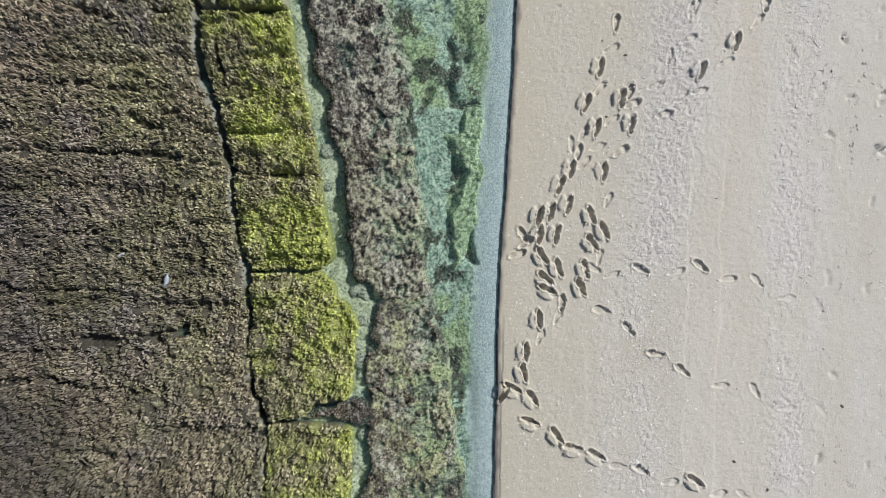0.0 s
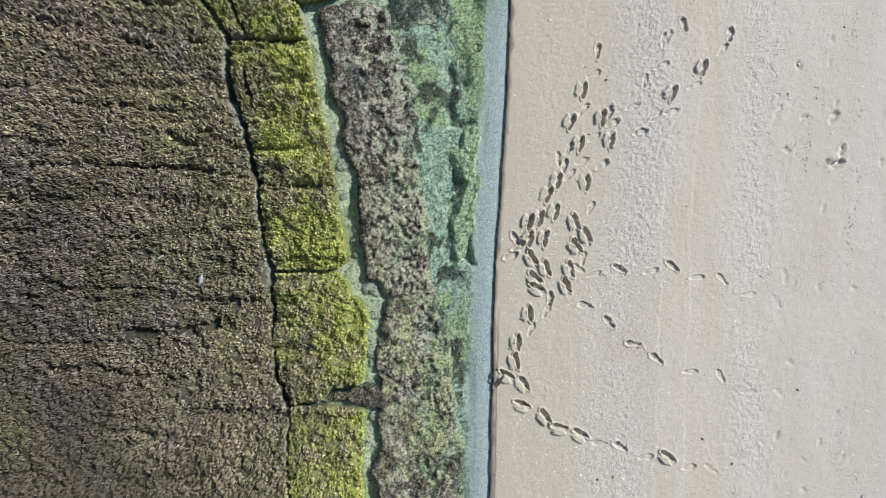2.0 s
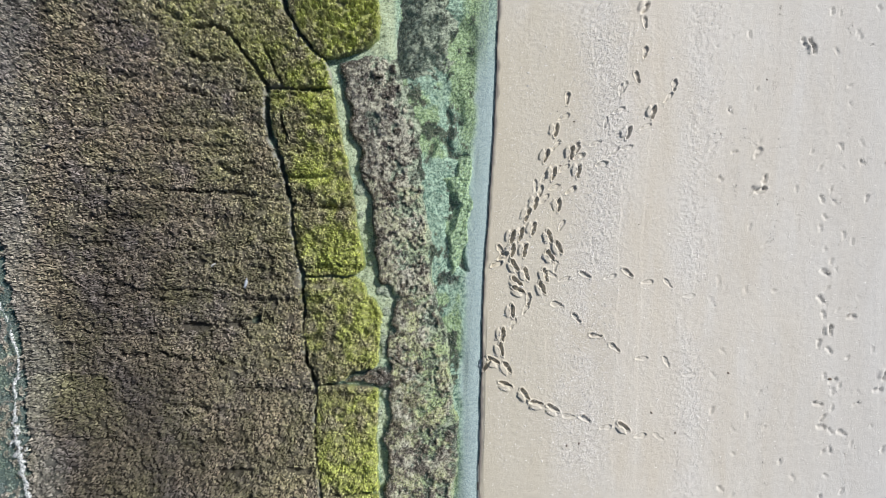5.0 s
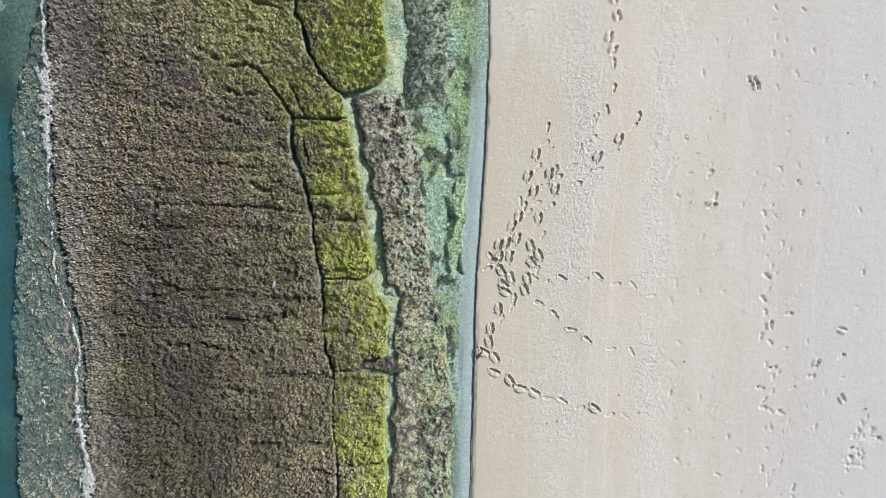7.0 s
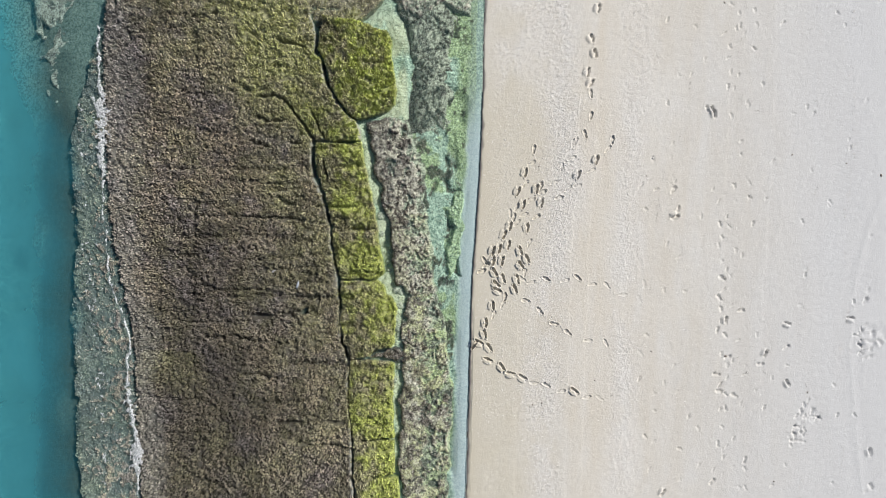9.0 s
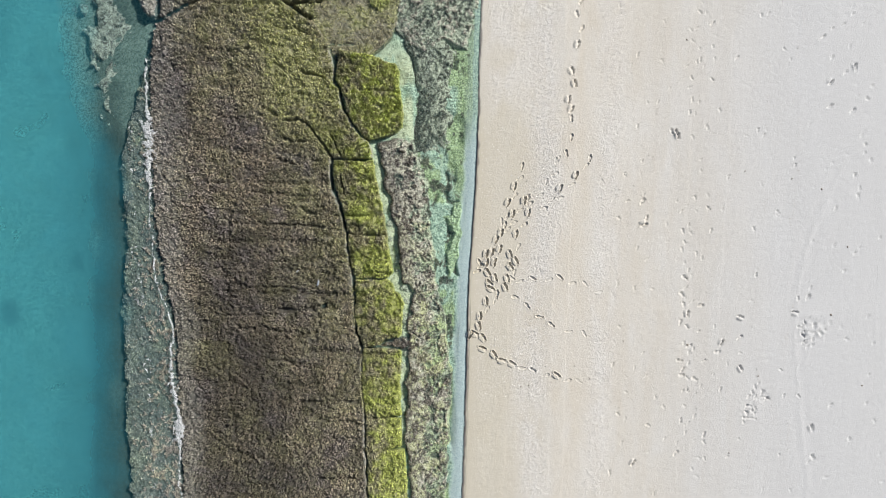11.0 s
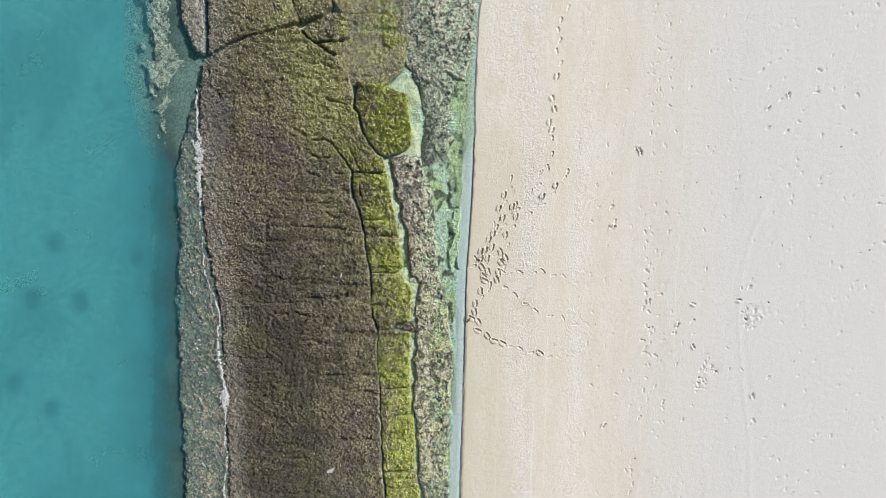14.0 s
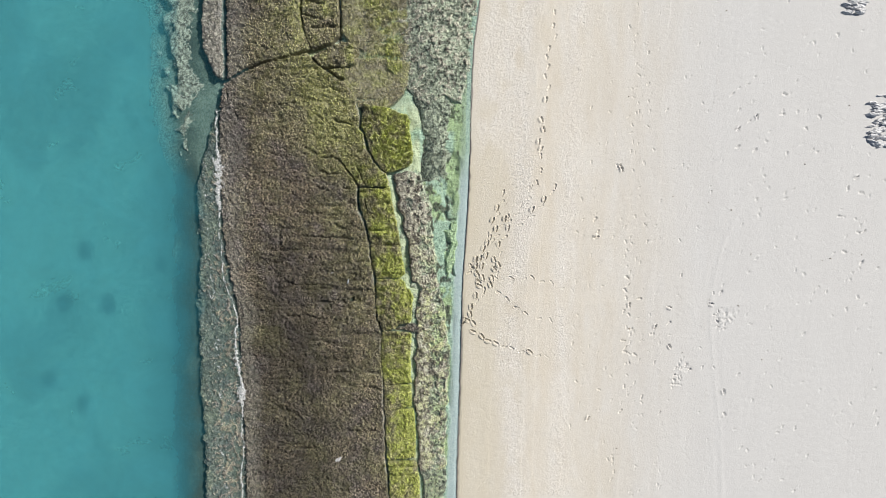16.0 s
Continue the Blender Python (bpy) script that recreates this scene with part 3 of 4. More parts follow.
def build_ground():
    def span(a, b, step):
        return np.linspace(a, b, int(round((b - a) / step)) + 1)
    low, high = [-1500, -400, -120, -60, -30, -18, -10.9], [12.9, 16, 24, 40, 70, 120, 400, 1500]
    west, east = [-1500, -400, -120, -60, -35, -26, -22], [20.9, 23, 28, 40, 70, 120, 400, 1500]
    mid = np.concatenate([west[:-1], span(-22, -11.2, 0.2), span(-10.8, -2.7, 0.45)])
    across = np.concatenate([mid, [0.55, 5.6, 8, 12.4, 16], east])
    panels = [(mid, span(-10.9, 12.9, 0.12)), (span(-2.7, 0.55, 0.035), span(-10.9, 12.9, 0.035)), (span(0.55, 5.6, 0.0145), span(-4.5, 5.3, 0.0145)),
              (span(0.55, 5.6, 0.03), span(-10.9, -4.5, 0.03)), (span(0.55, 5.6, 0.03), span(5.3, 12.9, 0.03)), (span(5.6, 12.4, 0.032), span(-10.9, 12.9, 0.032)), (span(12.4, 20.9, 0.044), span(-10.9, 12.9, 0.044)),
              (np.array(east), span(-10.9, 12.9, 0.3)), (across, np.array(low)), (across, np.array(high))]
    verts, faces, covers, count = [], [], [], 0
    for xs, ys in panels:
        X, Y, Z, cover = ground_panel(xs, ys)
        GROUND_GRID.append((xs, ys, Z))
        verts.append(np.stack([X, Y, Z], -1).reshape(-1, 3))
        faces.append(grid_faces(len(xs), len(ys)) + count)
        covers.append(cover)
        count += X.size
    cover = {key: np.concatenate([c[key].ravel() for c in covers]) for key in covers[0]}
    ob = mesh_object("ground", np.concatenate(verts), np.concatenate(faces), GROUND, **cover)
    return tagged(ob, "pale sandy beach with shoe prints, running down to a tide pool and the seabed", "beach", kind="structure")


def build_pool_weed():
    """Loose dark weed and green algae growing on the pool floor."""
    xs, ys = np.arange(-1.6, 0.75, 0.035), np.arange(-10.8, 12.8, 0.035)
    X, Y, Z, cover = ground_panel(xs, ys)
    none = np.zeros_like(X)
    for key, moss, density, label in (("weed", 0.04, 1100, "dark brown weed growing in patches on the pool floor"),):
        ob = add_tufts(None, X, Y, Z, np.where(cover[key] + 0.7 * (fbm(X, Y, 0.12, 3, 2, 0.8) - 0.5) > 0.55, 1.0, -1.0), none, xs, ys, density, moss, 0.0, 0.7 if moss < 0.3 else 0.4, 0.4, 1.0)
        tagged(ob, label, "seaweed", kind="stuff")


def ground_height(x, y):
    z = np.zeros_like(x)
    for xs, ys, Z in GROUND_GRID:
        ok = (x >= xs[0]) & (x <= xs[-1]) & (y >= ys[0]) & (y <= ys[-1])
        i, j = np.clip(np.searchsorted(xs, x), 1, len(xs) - 1), np.clip(np.searchsorted(ys, y), 1, len(ys) - 1)
        z = np.where(ok, Z[j, i], z)
    return z


# ---- rock slabs grown over with seaweed ----
CARVED = [  # polyline, half width, depth
    (CRACK[:8], 0.035, 0.30),
    ([(-4.0, 4.83), (-3.79, 4.45), (-3.66, 4.11), (-3.49, 3.81)], 0.03, 0.16),
    ([(-6.16, 0.27), (-4.46, 0.33), (-3.53, 0.41)], 0.045, 0.07),
    ([(-5.82, 1.43), (-4.46, 1.4), (-3.36, 1.3)], 0.04, 0.07),
    ([(-5.81, -1.39), (-4.8, -1.46), (-3.78, -1.28), (-3.1, -1.2)], 0.07, 0.13),
    ([(-5.98, -2.95), (-4.45, -2.9), (-3.1, -2.74)], 0.035, 0.05),
    ([(-4.96, -4.63), (-3.94, -4.58), (-2.78, -4.64)], 0.05, 0.12),
    ([(-7.7, 6.17), (-6.17, 5.5), (-5.49, 5.16)], 0.05, 0.05),
    ([(-7.34, 8.04), (-7.41, 4.65), (-7.4, -0.02), (-7.39, -2.14), (-7.3, -4.6), (-6.9, -6.9)], 0.04, 0.05),
    ([(-9.64, -0.03), (-7.43, 0.01)], 0.03, 0.05),
    ([(-9.04, -2.45), (-7.43, -2.35)], 0.03, 0.06),
    ([(-5.84, 7.03), (-4.48, 6.61), (-3.87, 6.52)], 0.05, 0.09),
    ([(-5.84, 7.71), (-4.82, 7.46), (-3.97, 7.58)], 0.05, 0.10),
    ([(-6.2, 8.5), (-5.3, 8.25), (-4.4, 8.3)], 0.05, 0.10),
    ([(-4.8, -7.3), (-3.6, -7.25), (-2.7, -7.3)], 0.04, 0.08),
    ([(-4.6, -9.95), (-3.5, -9.9), (-2.6, -10.0)], 0.04, 0.10),
    ([(-5.2, 0.02), (-4.3, -0.02), (-3.2, 0.05)], 0.04, 0.06),
    ([(-6.6, 2.6), (-5.2, 2.55), (-3.9, 2.5)], 0.035, 0.04),
    ([(-5.8, 3.4), (-4.9, 3.42), (-4.1, 3.3)], 0.03, 0.04),
    ([(-6.5, 11.6), (-5.6, 11.45), (-4.8, 11.65)], 0.06, 0.14),
    ([(-6.4, 12.2), (-5.6, 12.1), (-4.8, 12.3)], 0.06, 0.12),
    ([(-6.4, 11.05), (-5.6, 11.0), (-4.8, 11.1)], 0.05, 0.10),
    ([(-3.55, 3.7), (-3.5, 3.1), (-3.35, 2.35)], 0.025, 0.10),
    ([(-5.6, 4.42), (-5.1, 4.35), (-4.7, 4.4)], 0.04, 0.10),
    ([(-5.76, 3.72), (-4.9, 3.66), (-4.0, 3.62)], 0.04, 0.09),
    ([(-9.7, 3.0), (-8.6, 2.92), (-7.3, 2.97)], 0.035, 0.06),
    ([(-5.8, 2.12), (-5.0, 2.08), (-4.1, 2.1)], 0.035, 0.07),
    ([(-7.3, -2.1), (-6.2, -2.06), (-5.1, -2.16)], 0.04, 0.07),
    ([(-9.5, -3.95), (-8.2, -3.9), (-6.8, -3.96)], 0.035, 0.07),
    ([(-7.8, -5.0), (-6.8, -4.92), (-5.7, -4.98)], 0.04, 0.08),
    ([(-7.2, -6.1), (-6.0, -6.04), (-4.4, -6.12)], 0.035, 0.06),
    ([(-8.4, -8.1), (-6.9, -8.02), (-5.4, -8.1)], 0.035, 0.06),
    ([(-9.92, 8.3), (-9.78, 7.5), (-9.42, 6.9), (-9.3, 6.2)], 0.035, 0.09),
    ([(-6.9, 7.62), (-6.4, 7.66), (-5.84, 7.71)], 0.035, 0.08),
    ([(-6.7, 6.0), (-5.6, 5.94), (-4.4, 6.02)], 0.035, 0.06),
]


def weed_relief(x, y):
    """Tufted seaweed relief in metres."""
    wx, wy = x + 0.05 * (vnoise(x, y, 0.11, 2) - 0.5), y + 0.05 * (vnoise(x, y, 0.11, 5) - 0.5)
    tuft = fbm(wx, wy, 0.11, 2, 3, 0.7)
    vale = 1 - np.abs(2 * fbm(x * 0.15 + 0.25 * fbm(x, y, 0.7, 2, 1), y + 0.12 * fbm(x, y, 0.6, 2, 4), 0.52, 2, 5) - 1)
    vale = smooth(vale, 0.80, 0.98) * smooth(fbm(x, y, 1.4, 3, 2), 0.35, 0.6)
    return 0.12 * (tuft - 0.5) - 0.11 * vale * smooth(x, -9.5, -7.0) + 0.05 * (fbm(x, y, 0.5, 3, 6) - 0.5)


def moss_at(x, y):
    """0 brown, 0.5 olive, 1 bright green, by the plan and patches."""
    q = np.array(CRACK[:4:-1] + [(-3.75, 4.6), (-3.95, 6.5), (-4.1, 7.6), (-5.2, 9.0), (-6.3, 10.5), (-6.5, 14.0)])
    cx = np.interp(y, q[:, 1], q[:, 0])
    soft = 0.1 + 0.8 * smooth(y, 3.6, 4.2)
    strip = np.clip((x - cx + 0.5 * soft) / soft, 0, 1)
    right = smooth(x - cx, 0.2, 1.45)
    n, m = fbm(x, y, 0.9, 3, 1), fbm(x, y, 0.22, 3, 4)
    inland = np.clip(0.58 + 0.40 * right + 1.0 * (n - 0.5) + 1.0 * (m - 0.5), 0.38, 1)
    north = smooth(y, 3.8, 8.5) * smooth(x, -11.0, -6.0) * 0.42
    shelf = np.clip(0.09 + 0.30 * (0.45 + 0.55 * smooth(y, -3.0, 2.0)) * smooth(x + 0.9 * (n - 0.5), -7.2, -3.2) + 0.24 * smooth(y, 3.0, 5.0) * smooth(x, -7.0, -4.0) + north + 0.45 * (n - 0.5) + 0.30 * (m - 0.5), 0, 0.62)
    shelf = shelf * smooth(x, -10.2, -9.0)
    shelf = shelf + 0.24 * smooth(-y + 0.2 * (n - 0.5), 2.42, 2.54) * (1 - smooth(-y, 2.9, 3.9)) * smooth(x, -9.4, -8.9) * (1 - smooth(x + 0.6 * (n - 0.5), -7.6, -7.0))
    inland = np.where(y > 7.6, np.clip(inland - 0.15, 0, 1), inland)
    return shelf * (1 - strip) + inland * strip


def tone_at(x, y):
    """0 light, 1 dark kind of weed."""
    q = np.array(CRACK[:4:-1])
    cx = np.interp(y, q[:, 1], q[:, 0])
    patch = smooth(fbm(x, y, 0.45, 4, 2, 0.65), 0.46, 0.66)
    block = np.clip(0.42 * patch + 0.18 * (1 - smooth(x - cx, 0.1, 0.8)) - 0.12, 0, 1)
    mid = smooth(x + 0.5 * (fbm(x, y, 1.5, 3, 1) - 0.5), -10.2, -8.0) * (1 - smooth(x + 1.6 * (fbm(x, y, 0.9, 4, 2) - 0.5), -7.6, -3.6))
    bands = 0.7 * (fbm(x * 0.22, y + 0.3 * fbm(x, y, 1.2, 2, 3), 0.75, 3, 6, 0.6) - 0.5)
    shelf = np.clip(0.10 + bands + 0.08 * smooth(-y, -1.0, 3.0) + 0.52 * smooth(-y, -3.0, 3.0) * mid + 0.16 * mid + 0.24 * smooth(-y, 0.2, 3.0) * smooth(x, -8.0, -6.5) * (1 - smooth(x, -4.6, -3.4)) - 0.38 * smooth(y, 3.2, 5.0) * smooth(x, -9.5, -5.5) + 0.4 * patch, 0, 1)
    return np.where(x > cx, block, shelf)


def worn_at(x, y):
    """Weed worn and bleached grey where the waves run over the shelf's edge."""
    q = np.array(SEAWARD[::-1])
    off = x - np.interp(y, q[:, 1], q[:, 0]) + 0.7 * (fbm(x, y, 0.8, 4, 5) - 0.5)
    return 0.50 * (1 - smooth(off, 0.1, 0.75 + 0.5 * smooth(y, 0.0, 3.0)))


SEAWEED_GROUP = "seaweed-covered rocks of the shelf"


def slab(name, outline, top, label, step=0.025, base=-0.45, wall=0.07, dome=0.06, rough=0.05, fronds=420, moss=None, material=None, bare=0.0, relief=1.0, grow=0.012, rim=0.0, tall=1.0, coarse=1.5, tone=None):
    """A rock with a ragged outline, steep sides and a tufted top; its seaweed fronds are a part of their own."""
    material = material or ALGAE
    q = np.array(outline)
    x0, y0, x1, y1 = *(q.min(0) - 0.1), *(q.max(0) + 0.1)
    xs, ys = np.arange(x0, x1 + step, step), np.arange(y0, y1 + step, step)
    X, Y = np.meshgrid(xs, ys)
    px, py = X + rough * (fbm(X, Y, 0.22, 3, 1) - 0.5) * 2, Y + rough * (fbm(X, Y, 0.22, 3, 6) - 0.5) * 2
    d = inside_distance(px, py, outline) + grow
    crown = top(X, Y) if callable(top) else np.full(X.shape, float(top))
    crown = crown - dome * np.exp(-np.clip(d, 0, None) / 0.12) + relief * weed_relief(X, Y)
    pit = np.zeros_like(X)
    for line, half, depth in CARVED:
        l = np.array(line)
        if (l.min(0) > q.max(0)).any() or (l.max(0) < q.min(0)).any():
            continue
        lead = depth > 0.15
        sway = 0.0 if lead else 0.30
        c, where = line_distance(px + sway * (fbm(X, Y, 0.9, 4, 2, 0.6) - 0.5), py + sway * (fbm(X, Y, 0.7, 4, 5, 0.6) - 0.5), line)
        fade = np.minimum(1, 6 * np.minimum(where, 1 - where) + 0.35) * (0.55 + 0.9 * fbm(X, Y, 0.5, 2, 3))
        if not lead:
            c = c + 0.9 * half * (fbm(X, Y, 0.16, 3, 4, 0.7) - 0.5)
            fade = 1.35 * fade * smooth(fbm(X, Y, 0.45, 3, 6, 0.6), 0.30, 0.58)
        pit = np.maximum(pit, depth * fade * (1 - smooth(c, half * 0.5, half * 2.0)))
    pit = np.minimum(pit, 0.30 if name != "rock_shelf" else 0.17)
    crown = crown - pit
    Z = base + (crown - base) * smooth(d, -0.4 * wall, wall) ** 0.8
    verts = np.stack([X, Y, Z], -1).reshape(-1, 3)
    faces = grid_faces(len(xs), len(ys))
    faces = faces[(d.ravel()[faces] > -0.5 * wall).any(1)]
    m = (moss_at(X, Y) if moss is None else np.clip(moss + 0.7 * (fbm(X, Y, 0.4, 3, 2) - 0.5), 0, 1)).ravel()
    b = np.clip(bare + (1 - smooth(d + 0.05 * (fbm(X, Y, 0.3, 3, 5) - 0.5), 0.04, 0.11)) * rim * smooth(X, -4.6, -4.0) * smooth(fbm(X, Y, 0.45, 3, 3), 0.3, 0.55), 0, 1).ravel()
    b = np.maximum(b, 0.6 * worn_at(X, Y).ravel())
    t = (tone(X, Y) if callable(tone) else tone_at(X, Y)).ravel()
    verts, faces, m, b, t = keep_faces(verts, faces, m, b, t)
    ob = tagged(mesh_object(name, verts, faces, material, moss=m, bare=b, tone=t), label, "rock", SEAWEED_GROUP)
    if fronds:
        add_tufts(ob, X, Y, Z, d, pit, xs, ys, fronds, moss, 0.03 * rim, tone, tall, coarse, 1.3 * bare)
    return ob


def add_tufts(parent, X, Y, Z, d, pit, xs, ys, density, moss, bald=0.0, tone=None, tall=1.0, coarse=1.5, grey=0.0, leaf=0.85):
    """Small seaweed tufts crowded over the top of a rock, joined in one mesh; thinner where the shelf is far off."""
    n = int((xs[-1] - xs[0]) * (ys[-1] - ys[0]) * density * 1.5)
    fx, fy = rng.uniform(xs[1], xs[-2], n), rng.uniform(ys[1], ys[-2], n)
    i = np.clip(np.round((fx - xs[0]) / (xs[1] - xs[0])).astype(int), 0, len(xs) - 1)
    j = np.clip(np.round((fy - ys[0]) / (ys[1] - ys[0])).astype(int), 0, len(ys) - 1)
    near = 0.46 + 0.54 * smooth(fx + 0.8 * (vnoise(fx, fy, 0.5, 1) - 0.5), -8.2, -6.8) * (1 - smooth(np.abs(fy - 0.3), 4.8, 6.0))
    ok = (d[j, i] > bald + 0.015) & (pit[j, i] < 0.09) & (rng.random(n) < near)
    clump = 0.6 * vnoise(fx + 0.03 * vnoise(fx, fy, 0.09, 3), fy, 0.075, 5) + 0.4 * vnoise(fx, fy, 0.042, 6)
    ok &= clump > 0.34 + 0.1 * (rng.random(n) - 0.5)
    fx, fy, fz, near, clump = fx[ok], fy[ok], Z[j, i][ok], near[ok], clump[ok]
    n = len(fx)
    if n < 3:
        return
    turn = rng.uniform(0, math.tau, n)
    size = leaf * rng.uniform(0.65, 1.4, n) * (1 + (coarse - 1) * (1 - near) / 0.54)
    high = rng.uniform(0.4, 1.3, n) * size
    verts = np.zeros((n, 4, 3))
    for k in range(3):
        a = turn + k * math.tau / 3 + rng.uniform(-0.5, 0.5, n)
        rad = (0.038 if k == 0 else 0.021) * size * rng.uniform(0.7, 1.25, n)
        verts[:, k, 0], verts[:, k, 1] = fx + rad * np.cos(a), fy + rad * np.sin(a)
        verts[:, k, 2] = fz - 0.012 + 0.012 * rng.random(n)
    verts[:, 3, 0], verts[:, 3, 1] = fx + rng.normal(0, 0.008, n), fy + rng.normal(0, 0.008, n)
    verts[:, 3, 2] = fz + tall * (0.040 * high + 0.085 * smooth(clump, 0.3, 0.75))
    tri = np.array([(0, 1, 3), (1, 2, 3), (2, 0, 3)])
    faces = (np.arange(n)[:, None, None] * 4 + tri[None]).reshape(-1, 3)
    m = moss_at(fx, fy) if moss is None else np.clip(moss + 0.7 * (fbm(fx, fy, 0.4, 3, 2) - 0.5), 0, 1)
    m = np.clip(m + rng.normal(0, 0.06, n), 0, 1)
    tone = np.clip((tone_at(fx, fy) if tone is None else tone(fx, fy) if callable(tone) else tone + 0 * fx) + rng.normal(0, 0.12, n), 0, 1)
    cover = mesh_object("seaweed", verts.reshape(-1, 3), faces, FRONDS, parent, flat=True, moss=np.repeat(m, 4), tone=np.repeat(tone, 4), bare=np.repeat(np.clip(np.maximum(grey, worn_at(fx, fy)), 0, 1), 4))
    return tagged(cover, "short crowded tufts of brown, olive and green seaweed", kind="stuff")


def shelf_top(x, y):
    return 0.08 + 0.15 * smooth(x, -9.6, -5.5)


def build_rocks():
    west = [(x - 0.24, y) for x, y in SEAWARD]
    main = west[::-1] + NORTH_CRACK + SIDE_CRACK + WEDGE_END + [(x - (0.03 if y > 1.2 else -0.025), y) for x, y in CRACK[5:]]
    slab("rock_shelf", main, shelf_top, "broad rock shelf covered in brown tufted seaweed, split by furrows", step=0.036, fronds=1200, wall=0.05, rim=0.8, coarse=1.25)
    upper = [(-9.87, 13.32), (-6.6, 13.33), (-6.55, 11.79), (-6.49, 11.15), (-6.31, 10.55), (-6.08, 10.14), (-6.82, 9.83), (-8.11, 9.54), (-9.13, 9.13), (-9.8, 8.71)]
    slab("rock_shelf", upper, lambda x, y: 0.10 + 0.1 * smooth(x, -9.6, -7), "rock shelf of brown seaweed beyond a diagonal crack", step=0.035, fronds=560, grow=0.05, wall=0.04)
    ledge = LEDGE + [(x, y) for x, y in SEAWARD[::-1]] + [(-10.0, 8.3)]
    slab("rock_ledge", ledge, lambda x, y: -0.085 + 0.055 * smooth(x, -11.2, -9.6), "low grey-green rock ledge washed by the waves", step=0.045, base=-1.0, wall=0.35, rough=0.14, fronds=2000, moss=0.22, bare=0.25, relief=1.5, tall=0.42, coarse=1.1, tone=lambda x, y: 0.18 + 0.8 * smooth(fbm(x, y, 0.45, 4, 3, 0.72), 0.42, 0.60))
    boulder = [(-11.02, 13.31), (-11.14, 11.0), (-11.06, 10.1), (-10.8, 9.46), (-10.62, 8.95), (-10.29, 8.64), (-9.98, 8.59), (-9.85, 9.21), (-9.95, 10.23), (-10.0, 11.0), (-9.95, 13.32)]
    slab("sea_boulder", boulder, 0.06, "rounded wet grey boulder in the surf", step=0.04, base=-1.0, wall=0.2, dome=0.12, fronds=2000, moss=0.12, bare=0.75, tall=0.6, tone=0.05)
    green = "block of rock thickly covered in bright green algae"
    blocks = {
        "corner": [(-3.6, 7.54), (-3.12, 7.46), (-2.44, 7.34), (-2.1, 7.17), (-1.68, 7.07), (-1.54, 6.79), (-1.56, 6.36), (-1.46, 5.85), (-1.39, 5.34), (-1.42, 4.92), (-1.67, 4.71), (-2.1, 4.58), (-2.57, 4.46),
                   (-2.83, 4.66), (-3.12, 5.05), (-3.32, 5.44), (-3.42, 5.85), (-3.58, 6.27), (-3.73, 6.56), (-3.67, 7.03)],
        "first": [(-3.76, 3.75), (-3.11, 3.71), (-2.43, 3.75), (-2.35, 3.13), (-2.26, 2.79), (-2.16, 2.30), (-3.11, 2.30), (-3.53, 2.30), (-3.74, 2.88), (-3.81, 3.38)],
        "second": [(-3.5, 2.28), (-3.11, 2.28), (-2.14, 2.28), (-2.06, 1.86), (-1.95, 1.20), (-3.11, 1.22), (-3.28, 1.3), (-3.4, 1.77)],
        "third": [(-3.28, 1.18), (-3.11, 1.18), (-1.95, 1.17), (-1.88, 0.59), (-1.78, 0.16), (-1.76, -0.14), (-1.91, -0.29), (-2.42, -0.31), (-3.02, -0.33), (-3.14, 0.08), (-3.22, 0.5)],
        "fourth": [(-3.03, -0.40), (-2.42, -0.40), (-1.95, -0.38), (-1.78, -0.51), (-1.69, -0.77), (-1.49, -0.9), (-1.37, -1.19), (-1.42, -1.79), (-1.43, -2.21), (-1.5, -2.35), (-1.99, -2.43), (-2.16, -2.62),
                   (-2.72, -2.69), (-2.91, -2.22), (-3.0, -1.71), (-3.01, -1.11)],
        "fifth": [(-2.72, -2.76), (-2.16, -2.76), (-1.45, -2.84), (-1.48, -3.82), (-1.46, -4.5), (-1.44, -5.05), (-2.07, -5.08), (-2.65, -5.13), (-2.72, -4.51), (-2.77, -3.83), (-2.74, -2.98)],
        "sixth": [(-2.63, -5.18), (-2.07, -5.17), (-1.44, -5.18), (-1.41, -5.69), (-1.44, -6.13), (-1.9, -6.24), (-2.64, -6.28), (-2.63, -5.78)],
        "seventh": [(-2.58, -6.31), (-2.0, -6.31), (-1.32, -6.28), (-1.24, -7.21), (-1.22, -8.44), (-1.87, -8.52), (-2.49, -8.55), (-2.55, -7.47)],
        "eighth": [(-2.46, -8.65), (-1.87, -8.63), (-1.21, -8.65), (-1.05, -9.52), (-1.02, -10.55), (-0.96, -11.32), (-2.33, -11.33), (-2.38, -9.53)],
    }
    for key, line in blocks.items():
        slab("rock_block", line, 0.22 if key != "corner" else 0.24, green if key != "corner" else "large cornered block of olive-green weedy rock beside a crack", step=0.02, fronds=1350 if key != "corner" else 2300, coarse=1.2, wall=0.035, dome=0.07, rough=0.035, grow=0.03)
    ribs = "small ribbed block of rock under olive seaweed"
    slab("rock_block", [(-6.46, 13.07), (-4.88, 13.08), (-4.8, 11.79), (-4.77, 10.71), (-5.15, 10.3), (-5.93, 10.12), (-6.17, 10.5), (-6.38, 11.15)], 0.2, ribs, step=0.03, moss=0.42, fronds=620, grow=0.05, wall=0.04)
    slab("rock_block", [(-6.0, 9.70), (-5.15, 10.1), (-4.69, 10.36), (-4.13, 10.36), (-3.79, 9.87), (-3.94, 9.36), (-4.46, 9.25), (-5.53, 9.25)], 0.2, ribs, step=0.03, moss=0.5, fronds=620, grow=0.04)
